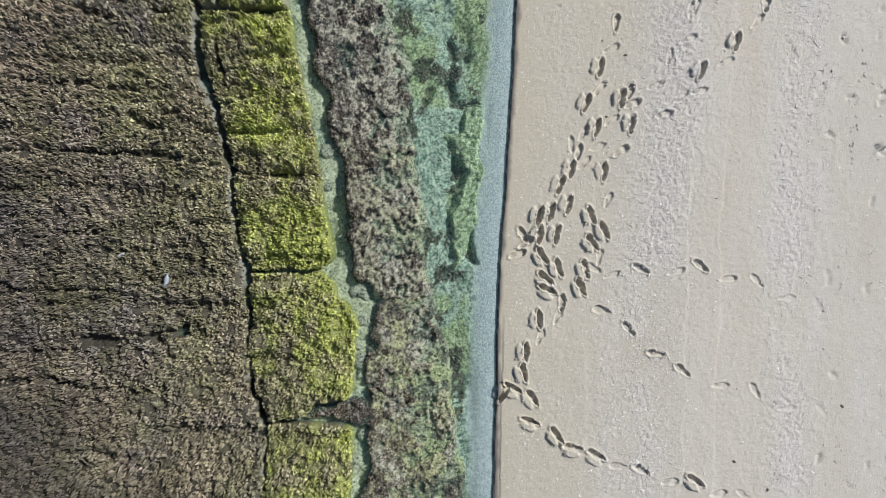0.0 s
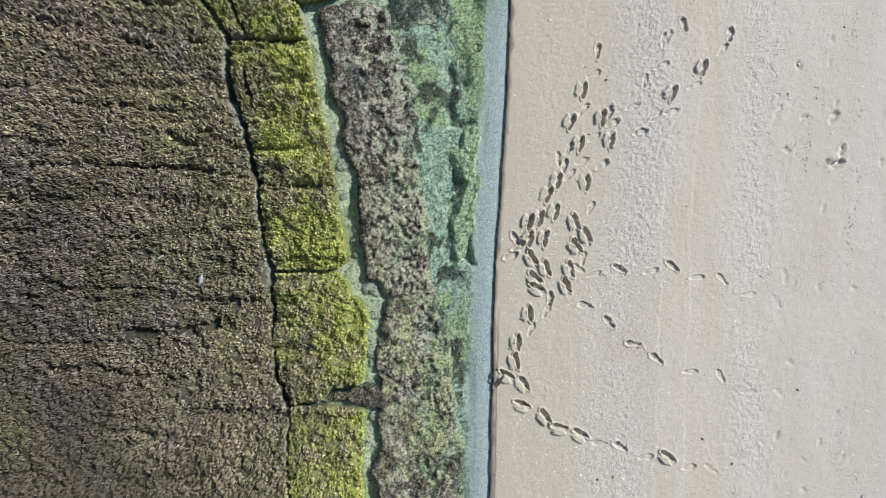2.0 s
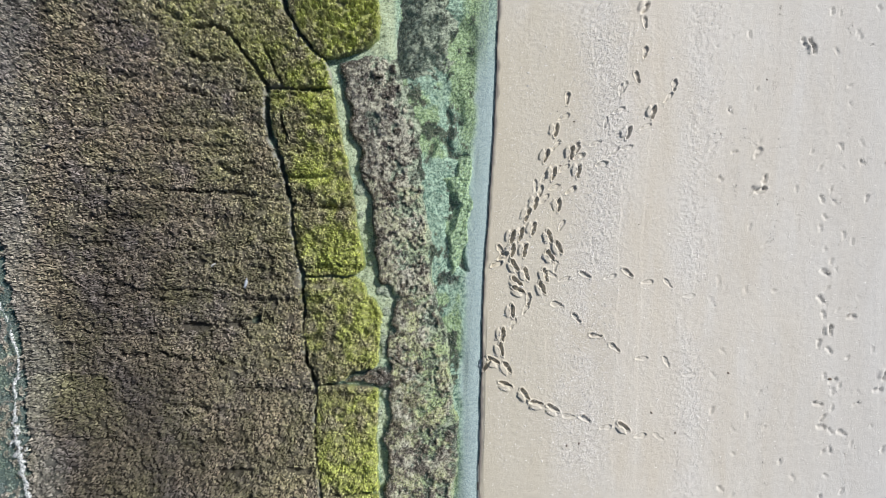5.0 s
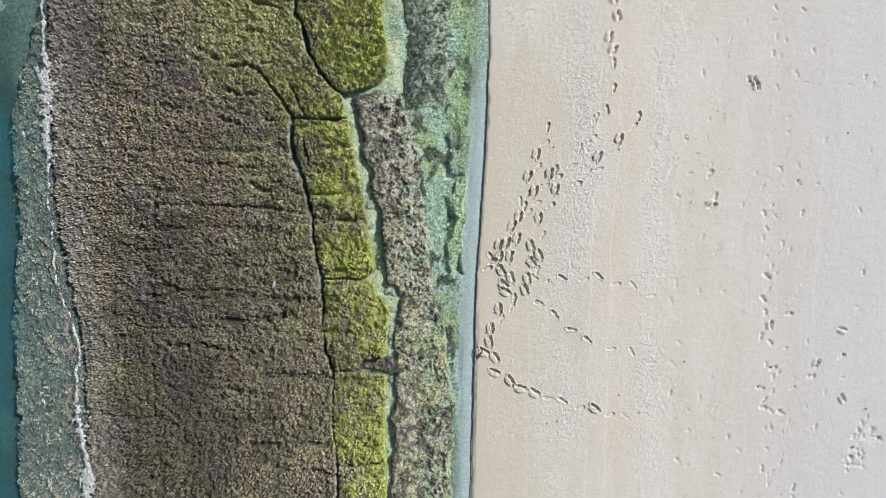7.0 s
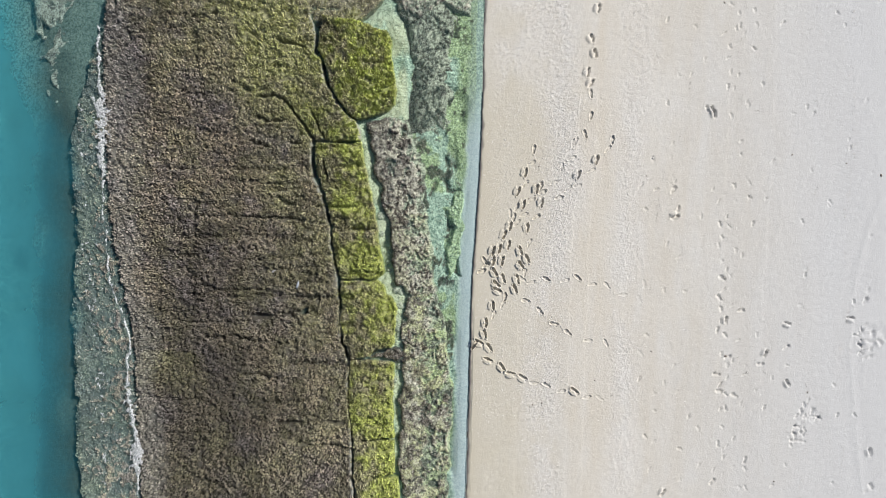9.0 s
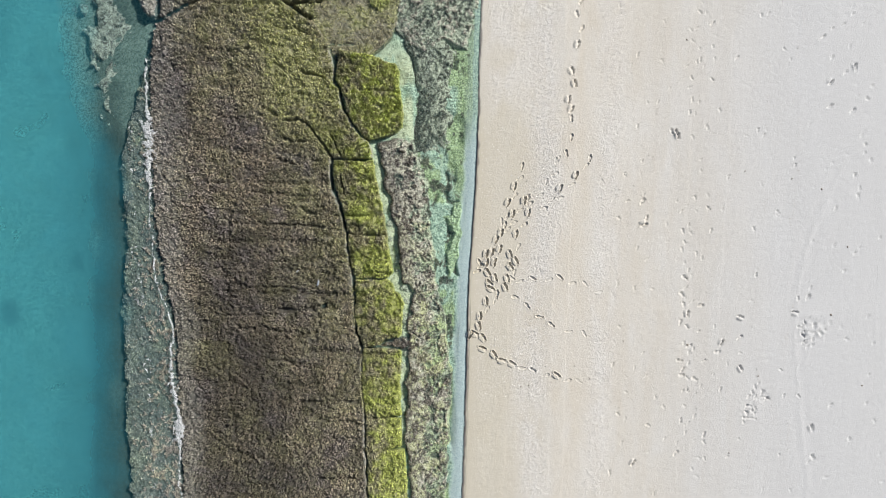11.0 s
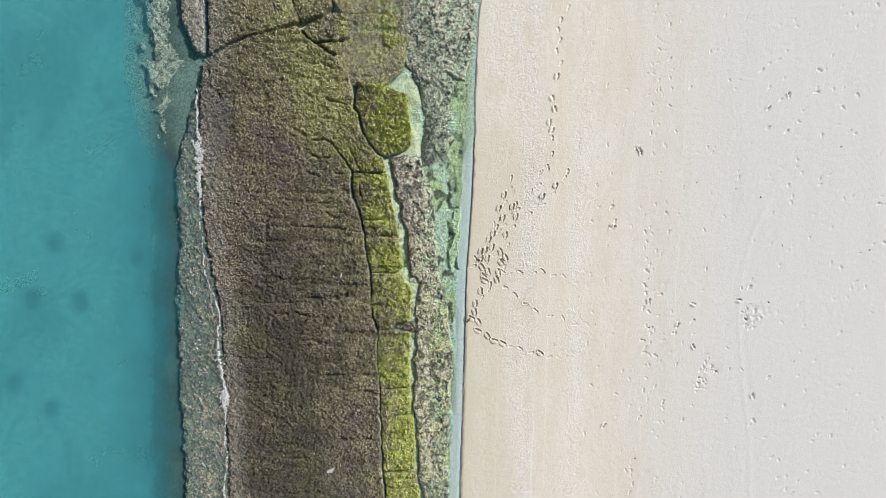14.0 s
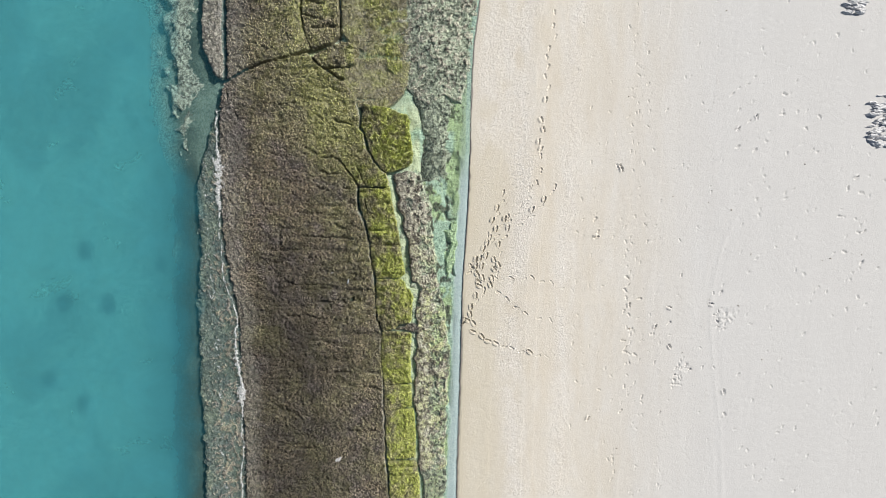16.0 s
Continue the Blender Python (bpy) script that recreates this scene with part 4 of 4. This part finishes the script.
    slab("rock_block", [(-5.3, 9.14), (-4.76, 9.2), (-3.94, 9.18), (-4.2, 8.76), (-4.48, 8.63), (-4.97, 8.92)], 0.16, ribs, step=0.03, moss=0.6)
    low = "low flat rock under thin green algae, awash in the pool"
    slab("low_rock", [(-3.7, 13.08), (-2.26, 13.09), (-2.15, 11.29), (-2.46, 10.77), (-3.23, 10.9), (-3.61, 11.28)], 0.06, low, step=0.035, moss=0.6)
    slab("low_rock", [(-2.64, 10.62), (-2.2, 10.52), (-1.89, 9.88), (-1.83, 9.23), (-2.14, 8.82), (-2.6, 9.1), (-2.71, 9.87)], 0.10, "low round rock tufted with bright green algae", step=0.03, moss=0.75)
    slab("low_rock", [(-4.66, 13.1), (-1.7, 13.1), (-1.6, 10.8), (-1.5, 9.5), (-1.6, 8.5), (-1.95, 7.8), (-2.6, 7.3), (-3.5, 7.3), (-4.0, 7.4), (-4.3, 7.9), (-4.7, 8.5), (-4.3, 9.2), (-4.1, 9.9),
                      (-4.4, 10.5), (-4.66, 10.8)], 0.045, low, step=0.035, moss=0.52, bare=0.12, fronds=2400, relief=0.6, tall=0.45, coarse=1.0, tone=0.15, grow=0.05, wall=0.12)


# ---- weedy rocks in the tide pool ----
def west_edge(q):
    """The seaward edge of an outline, as heights along y."""
    y = np.linspace(q[:, 1].min(), q[:, 1].max(), 12)
    return y, np.array([q[np.argsort(np.abs(q[:, 1] - v))[:3], 0].min() for v in y])


def pool_rock(outline, top, label, step=0.022, holes=0.45, base=-0.24, tufts=1000, name="pool_rock", spotted=1.0, veil=-0.02, edge=0.12, lush=1.0, jag=0.34, shadowy=1.0):
    q = np.array(outline)
    x0, y0, x1, y1 = *(q.min(0) - 0.3), *(q.max(0) + 0.3)
    xs, ys = np.arange(x0, x1, step), np.arange(y0, y1, step)
    X, Y = np.meshgrid(xs, ys)
    px, py = X + jag * (fbm(X, Y, 0.40, 3, 1, 0.42) - 0.5), Y + jag * (fbm(X, Y, 0.40, 3, 6, 0.42) - 0.5)
    d = inside_distance(px, py, outline) + 0.10
    lumps = fbm(X, Y, 0.17, 4, 3, 0.75)
    gone = smooth(fbm(X, Y, 0.30, 4, 7, 0.7), holes + 0.06, holes + 0.14) * smooth(X - q[:, 0].min(), 0.25, 0.9)
    Z = base + (top - base + 0.08 * (lumps - 0.5) + 0.10 * (fbm(X, Y, 0.075, 2, 4, 0.7) - 0.5)) * smooth(d, -0.04, edge) - 0.06 * gone
    verts = np.stack([X, Y, Z], -1).reshape(-1, 3)
    faces = grid_faces(len(xs), len(ys))
    faces = faces[(d.ravel()[faces] > -0.04).any(1)]
    clump = smooth(fbm(X, Y, 0.9, 3, 5), 0.62, 0.42)
    # weed blotches, darker low lumps, and shade painted along the seaward edge
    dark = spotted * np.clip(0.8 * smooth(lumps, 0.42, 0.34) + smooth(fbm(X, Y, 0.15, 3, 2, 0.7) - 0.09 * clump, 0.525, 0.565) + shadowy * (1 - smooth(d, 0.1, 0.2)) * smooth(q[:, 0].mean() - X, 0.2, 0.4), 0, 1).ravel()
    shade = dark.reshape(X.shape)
    if spotted > 2:
        dark = np.ones_like(dark)
        shade = np.ones_like(X)
    verts, faces, dark = keep_faces(verts, faces, dark)
    if spotted < 0.5:
        ob = mesh_object(name, verts, faces, GROUND, under=np.ones_like(dark), green=0.55 + 0 * dark, weed=dark)
    else:
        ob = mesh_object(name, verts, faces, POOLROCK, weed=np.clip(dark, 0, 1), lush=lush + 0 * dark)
    tagged(ob, label, "rock", "rocks in the tide pool")
    if tufts:
        west = smooth(fbm(X, Y, 0.55, 4, 4, 0.65) + veil - 0.45 * (X - np.interp(Y, *west_edge(q))), 0.38, 0.42)
        add_tufts(ob, X, Y, Z, np.where((shade < 0.5) & (west > 0.5), d, -1), np.zeros_like(X), xs, ys, 1700, 0.08 + 0.22 * lush, 0.0, 0.10 if lush > 0.05 else 0.5, 0.42, 1.3, 0.85 - 0.45 * min(1.0, 4 * lush), 0.55)
        # dark tufts cover the weed blotches and the shade-coloured edge alike
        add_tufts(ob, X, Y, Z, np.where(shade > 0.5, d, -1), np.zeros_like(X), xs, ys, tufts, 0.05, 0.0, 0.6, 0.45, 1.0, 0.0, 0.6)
    return ob


def build_pool_rocks():
    a = "mottled grey rock with dark seaweed, half drowned in the tide pool"
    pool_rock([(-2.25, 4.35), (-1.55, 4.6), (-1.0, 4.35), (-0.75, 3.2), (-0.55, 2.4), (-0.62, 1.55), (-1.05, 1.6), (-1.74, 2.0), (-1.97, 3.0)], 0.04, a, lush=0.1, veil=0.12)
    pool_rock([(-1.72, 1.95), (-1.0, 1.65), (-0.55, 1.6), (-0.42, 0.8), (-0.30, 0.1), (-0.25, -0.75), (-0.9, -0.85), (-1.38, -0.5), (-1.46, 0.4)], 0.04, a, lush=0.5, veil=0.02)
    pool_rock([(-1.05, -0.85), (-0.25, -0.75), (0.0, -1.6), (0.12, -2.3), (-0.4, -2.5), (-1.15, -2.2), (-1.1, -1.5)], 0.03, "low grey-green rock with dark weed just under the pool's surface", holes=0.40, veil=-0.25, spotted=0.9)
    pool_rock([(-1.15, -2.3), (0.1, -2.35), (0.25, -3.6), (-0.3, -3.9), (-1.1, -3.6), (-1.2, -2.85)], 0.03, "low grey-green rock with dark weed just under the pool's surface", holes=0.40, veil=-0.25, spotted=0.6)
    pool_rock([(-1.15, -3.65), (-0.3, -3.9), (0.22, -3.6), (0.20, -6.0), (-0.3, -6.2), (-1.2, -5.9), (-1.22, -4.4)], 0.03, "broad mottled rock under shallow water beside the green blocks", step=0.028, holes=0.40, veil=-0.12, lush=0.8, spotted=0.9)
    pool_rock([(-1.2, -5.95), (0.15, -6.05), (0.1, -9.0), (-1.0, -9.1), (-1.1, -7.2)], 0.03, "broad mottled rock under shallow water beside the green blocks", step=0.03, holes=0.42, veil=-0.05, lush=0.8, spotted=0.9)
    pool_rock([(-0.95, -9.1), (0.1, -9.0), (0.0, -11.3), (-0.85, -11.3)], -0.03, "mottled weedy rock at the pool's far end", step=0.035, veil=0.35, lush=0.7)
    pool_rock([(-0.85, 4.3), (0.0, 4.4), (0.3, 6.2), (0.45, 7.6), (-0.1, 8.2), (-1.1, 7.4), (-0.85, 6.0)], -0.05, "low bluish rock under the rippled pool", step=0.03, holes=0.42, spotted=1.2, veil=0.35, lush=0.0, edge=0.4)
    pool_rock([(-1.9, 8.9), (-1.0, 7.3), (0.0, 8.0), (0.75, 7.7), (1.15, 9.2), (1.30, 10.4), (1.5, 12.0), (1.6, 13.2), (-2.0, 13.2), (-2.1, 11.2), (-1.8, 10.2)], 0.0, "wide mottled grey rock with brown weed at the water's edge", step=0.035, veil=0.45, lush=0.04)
    # brown rubble; its all-dark colour also paints the shade in the notch
    pool_rock([(-2.1, -2.66), (-1.75, -2.56), (-1.2, -2.42), (-0.75, -2.5), (-0.8, -2.68), (-1.3, -2.78), (-1.8, -2.72)], 0.03, "dark rubble wedged in a notch between two green blocks", step=0.02, tufts=1400, spotted=3.0, lush=0.3)
    pool_rock([(-13.2, 13.1), (-10.6, 13.1), (-10.7, 9.4), (-10.2, 8.4), (-10.6, 7.0), (-11.1, 5.2), (-11.7, 4.2), (-12.3, 5.6), (-12.6, 7.6), (-12.9, 10)], -0.40, "drowned grey reef under the clear edge of the sea", step=0.05, base=-0.85, tufts=0, name="drowned_reef", spotted=0.8, edge=0.6, lush=0.0, jag=1.3, shadowy=0.0)
    pool_rock([(0.12, 1.9), (0.55, 2.2), (0.62, 1.2), (0.48, 0.3), (0.28, -0.2), (0.15, 0.6), (0.30, 1.2)], -0.06, "small green algae-covered rock beside a dark hollow in the pool", holes=0.6, tufts=0, spotted=0.15)


# ---- water ----
def build_water():
    def sheet(name, xs, ys, z, material, label):
        X, Y = np.meshgrid(np.array(xs, float), np.array(ys, float))
        ob = mesh_object(name, np.stack([X, Y, np.full(X.shape, z)], -1).reshape(-1, 3), grid_faces(len(xs), len(ys)), material)
        ob.visible_shadow = False
        return tagged(ob, label, "water", kind="structure")
    sheet("sea", [-1500, -60, -20, -8.9], [-1500, -60, 0, 60, 1500], -0.01, SEA, "calm turquoise sea over sand and dark weed patches")
    ys = np.concatenate([[-1500, -60], np.arange(-12, 14, 0.25), [60, 1500]])
    right = shore_x(ys) + 0.02
    left = np.full(len(ys), -4.6)
    verts = [(x, y, 0.0) for y, a, b in zip(ys, left, right) for x in (a, b)]
    pool = mesh_object("tide_pool", verts, grid_faces(2, len(ys)), POOL)
    pool.visible_shadow = False
    tagged(pool, "clear shallow greenish water standing in the tide pool", "water", kind="structure")


def build_foam():
    """Broken white wash where the waves meet the shelf."""
    def wash(line, half, seed, cut, label):
        q = np.array(line)
        step = 0.022
        xs, ys = np.arange(q[:, 0].min() - 0.6, q[:, 0].max() + 0.6, step), np.arange(q[:, 1].min(), q[:, 1].max(), step)
        X, Y = np.meshgrid(xs, ys)
        d, _ = line_distance(X + 0.25 * (fbm(X, Y, 0.5, 3, seed) - 0.5), Y, line)
        thick = half * (0.46 + 1.5 * smooth(fbm(X * 0, Y, 1.5, 4, seed + 2), 0.46, 0.72))
        body = 1 - d / thick + 3.2 * (fbm(X, Y, 0.13, 4, seed + 1, 0.8) - 0.5)
        Z = 0.035 + 0.10 * smooth(X, -10.3, -9.0) + 0.06 * np.clip(body, 0, 1) + 0.03 * fbm(X, Y, 0.08, 2, seed)
        faces = grid_faces(len(xs), len(ys))
        faces = faces[(body.ravel()[faces] > cut).all(1)]
        verts, faces = keep_faces(np.stack([X, Y, Z], -1).reshape(-1, 3), faces)
        tagged(mesh_object("foam", verts, faces, FOAM), label, "foam", kind="stuff")
    wash([(-10.35, 7.3), (-10.28, 6.0), (-10.2, 4.64), (-10.15, 3.11), (-10.2, 2.09), (-10.05, 0.91), (-9.9, -0.45), (-9.6, -1.13), (-9.35, -2.32), (-9.35, -3.68), (-9.25, -4.52), (-9.1, -5.2),
          (-9.0, -6.39), (-9.0, -8.0), (-9.1, -9.4), (-9.0, -11.0)], 0.10, 1, 0.16, "broken white wash of a small wave along the rock shelf")
    wash([(-10.9, 5.0), (-10.75, 3.0), (-10.6, 1.0), (-10.5, -1.5), (-10.2, -4.0), (-10.0, -7.0), (-9.8, -10.5)], 0.5, 2, 1.15, "thin scattered froth on the wet ledge")
    wash([(-10.15, 13.2), (-10.12, 11.4), (-10.0, 10.4), (-9.9, 9.3)], 0.06, 4, 0.34, "white foam running down between boulder and shelf")


# ---- small things ----
def build_gravel():
    """Shells and pebbles lying on the sand, joined."""
    n = 56000
    y = rng.uniform(-10.6, 12.7, n)
    near = rng.random(n)
    a = np.where(near < 0.46, rng.normal(2.35, 0.30, n) + 0.25 * np.sin(y * 0.5), np.where(near < 0.66, rng.normal(4.6, 0.32, n), np.where(near < 0.76, rng.uniform(0.1, 3, n), rng.uniform(0.1, 9, n))))
    y = np.where((near < 0.20) | (near > 0.70), rng.uniform(-4.4, 5, n), y)
    a = np.clip(a, 0.08, 19)
    x = shore_x(y) + a
    z = ground_height(x, y)
    size = 0.009 + 0.017 * rng.random(n) ** 2.0 + np.where(rng.random(n) < 0.05, 0.014, 0.0)
    turn = rng.uniform(0, math.tau, n)
    verts = np.zeros((n, 4, 3))
    for k in range(3):
        ang = turn + k * math.tau / 3 + rng.uniform(-0.4, 0.4, n)
        rad = size * rng.uniform(0.7, 1.35, n)
        verts[:, k, 0], verts[:, k, 1], verts[:, k, 2] = x + rad * np.cos(ang), y + rad * np.sin(ang), z - 0.004
    verts[:, 3] = np.stack([x + rng.normal(0, 0.2, n) * size, y + rng.normal(0, 0.2, n) * size, z + size * rng.uniform(0.2, 0.38, n)], -1)
    tri = np.array([(0, 1, 3), (1, 2, 3), (2, 0, 3)])
    faces = (np.arange(n)[:, None, None] * 4 + tri[None]).reshape(-1, 3)
    tagged(mesh_object("shell_gravel", verts.reshape(-1, 3), faces, PEBBLE, flat=True), "grey pebbles and white shell bits strewn in bands on the sand", "gravel", kind="stuff")


def build_wrack():
    """Thin wavy lines of small dry debris that the tides left."""
    for n, (off, count, wave) in enumerate(((4.3, 420, 0.10), (5.3, 380, 0.14), (6.2, 300, 0.16), (7.7, 420, 0.20), (9.9, 320, 0.22), (11.0, 260, 0.25))):
        y = rng.uniform(-10.5, 12.5, count)
        y = y[vnoise(y * 0 + off, y, 0.55, n) > 0.46][:count]
        x = shore_x(y) + off + wave * 4 * (fbm(y * 0 + off, y, 2.6, 4, n + 1) - 0.5) + rng.normal(0, 0.035, len(y))
        z = ground_height(x, y)
        size, turn = rng.uniform(0.008, 0.022, len(y)), rng.normal(radians(90), 0.5, len(y))
        verts = np.zeros((len(y), 4, 3))
        for k, (u, v, w) in enumerate(((-1.6, 0, 0.1), (0, -0.45, 0.35), (1.6, 0, 0.1), (0, 0.45, 0.5))):
            verts[:, k, 0] = x + size * (u * np.cos(turn) - v * np.sin(turn))
            verts[:, k, 1] = y + size * (u * np.sin(turn) + v * np.cos(turn))
            verts[:, k, 2] = z + 0.002 + size * w
        faces = (np.arange(len(y))[:, None, None] * 4 + np.array([(0, 1, 3), (1, 2, 3)])[None]).reshape(-1, 3)
        tagged(mesh_object("wrack_line", verts.reshape(-1, 3), faces, DEBRIS, flat=True), "thin wavy line of dry grey debris on the sand", "debris", kind="stuff")


def build_scraps():
    """A few dark scraps of weed and flat pebbles, far apart on the sand."""
    r = random.Random(21)
    meshes = [stone_mesh("weed_scrap", (0.028, 0.017, 0.008), s + 30, SCRAP) for s in range(3)]
    for k in range(34):
        x, y = r.uniform(1.6, 7.5) if k < 14 else r.uniform(7.5, 20.3), r.uniform(-4.4, 5.0) if k < 14 else r.uniform(-10, 12)
        ob = new("weed_scrap", meshes[k % 3])
        s = r.uniform(0.5, 1.1) * (1.0 if k < 14 else 1.5)
        ob.matrix_world = pose(x, y, float(ground_height(np.array([x]), np.array([y]))[0]) + 0.004, 0, 0, r.uniform(0, 360)) @ Matrix.Diagonal((s, s, s, 1))
        tagged(ob, "small dark scrap of dried weed on the sand", "seaweed", "dried weed scraps on the beach")


def stone_mesh(name, size, seed, material, rugged=1.0):
    bm = bmesh.new()
    bmesh.ops.create_icosphere(bm, subdivisions=2, radius=1)
    for v in bm.verts:
        p = v.co.copy()
        k = 1 + 0.45 * rugged * (noise.noise(p * 1.1 + Vector((seed, 0, 0)))) + 0.22 * rugged * noise.noise(p * 3 + Vector((0, seed, 0)))
        v.co = Vector((p.x * size[0], p.y * size[1], p.z * size[2])) * k
    for f in bm.faces:
        f.smooth = rugged < 1.2
    me = bpy.data.meshes.new(name)
    bm.to_mesh(me)
    bm.free()
    me.materials.append(material)
    return me


def sand_level(x):
    return float(ground_height(np.array([x]), np.array([6.0]))[0])


def build_stones():
    r = random.Random(3)
    base = [stone_mesh("beach_stone", (0.36, 0.17, 0.13), s, GREYROCK, 1.5) for s in range(6)]
    for cx, cy, w, h, n in ((20.1, 6.78, 0.92, 1.18, 120), (18.42, 12.15, 0.45, 0.55, 40)):
        for k in range(n):
            ob = new("beach_stone", base[k % 6])
            s = r.uniform(0.35, 0.8)
            ob.matrix_world = pose(cx + r.uniform(-w, w), cy + r.uniform(-h, h), sand_level(cx) + r.uniform(-0.02, 0.09), r.uniform(-25, 25), r.uniform(-25, 25), r.uniform(-22, 22)) @ Matrix.Diagonal((s, s * r.uniform(0.4, 0.8), s, 1))
            tagged(ob, "rough bluish-grey stone heaped with others on the sand", "stone", "heaps of stones on the beach")
    cobble = [stone_mesh("pool_stone", (0.13, 0.17, 0.07), s + 7, POOLROCK) for s in range(4)]
    for k in range(24):
        y = r.uniform(-5.5, 4.0)
        x = float(np.interp(y, (-5.5, -2.9, -0.9, 0.2, 1.7, 3.0, 4.0), (-1.30, -1.32, -1.36, -1.62, -1.82, -2.12, -2.3))) + r.gauss(0, 0.07)
        ob = new("pool_stone", cobble[k % 4])
        s = r.uniform(0.35, 1.0)
        level = float(ground_height(np.array([x]), np.array([y]))[0])
        ob.matrix_world = pose(x, y, level + 0.01, r.uniform(-8, 8), r.uniform(-8, 8), r.uniform(0, 360)) @ Matrix.Diagonal((s, s, s, 1))
        tagged(ob, "smooth pale grey-green stone lying in the shallow channel", "stone", "stones in the pool's channel")
    for x, y, s in ((-4.67, -8.51, 0.55), (-5.0, -0.1, 0.18)):
        ob = new("loose_stone", base[1])
        ob.matrix_world = pose(x, y, 0.25, 0, 0, 40) @ Matrix.Diagonal((s, s, s, 1))
        tagged(ob, "loose grey stone lying on the seaweed shelf", "stone")


def build_bottle():
    """A bleached plastic bottle caught in the seaweed."""
    def lathe(name, profile, parent):
        bm = bmesh.new()
        rings = []
        for u, rad in profile:
            rings.append([bm.verts.new((u, rad * math.cos(t * math.pi / 8), rad * math.sin(t * math.pi / 8))) for t in range(16)])
        for a, b in zip(rings, rings[1:]):
            for t in range(16):
                bm.faces.new((a[t], a[(t + 1) % 16], b[(t + 1) % 16], b[t])).smooth = True
        bm.faces.new(rings[0])
        bm.faces.new(rings[-1][::-1])
        bmesh.ops.recalc_face_normals(bm, faces=bm.faces)
        me = bpy.data.meshes.new(name)
        bm.to_mesh(me)
        bm.free()
        me.materials.append(PLASTIC)
        ob = new(name, me)
        ob.parent = parent
        return ob
    root = new("plastic_bottle")
    lathe("body", [(-0.10, 0.03), (-0.095, 0.036), (-0.04, 0.036), (-0.03, 0.033), (0.03, 0.036), (0.06, 0.034), (0.09, 0.016), (0.105, 0.014)], root)
    lathe("cap", [(0.104, 0.016), (0.106, 0.0175), (0.122, 0.0175), (0.124, 0.015)], root)
    root.matrix_world = pose(-4.28, -0.50, 0.30, 0, -8, 78)
    tagged(root, "bleached bluish-white plastic bottle lying on brown seaweed", "bottle")


build_ground()
build_water()
build_rocks()
build_pool_rocks()
build_pool_weed()
build_foam()
build_stones()
build_bottle()
build_gravel()
build_wrack()
build_scraps()
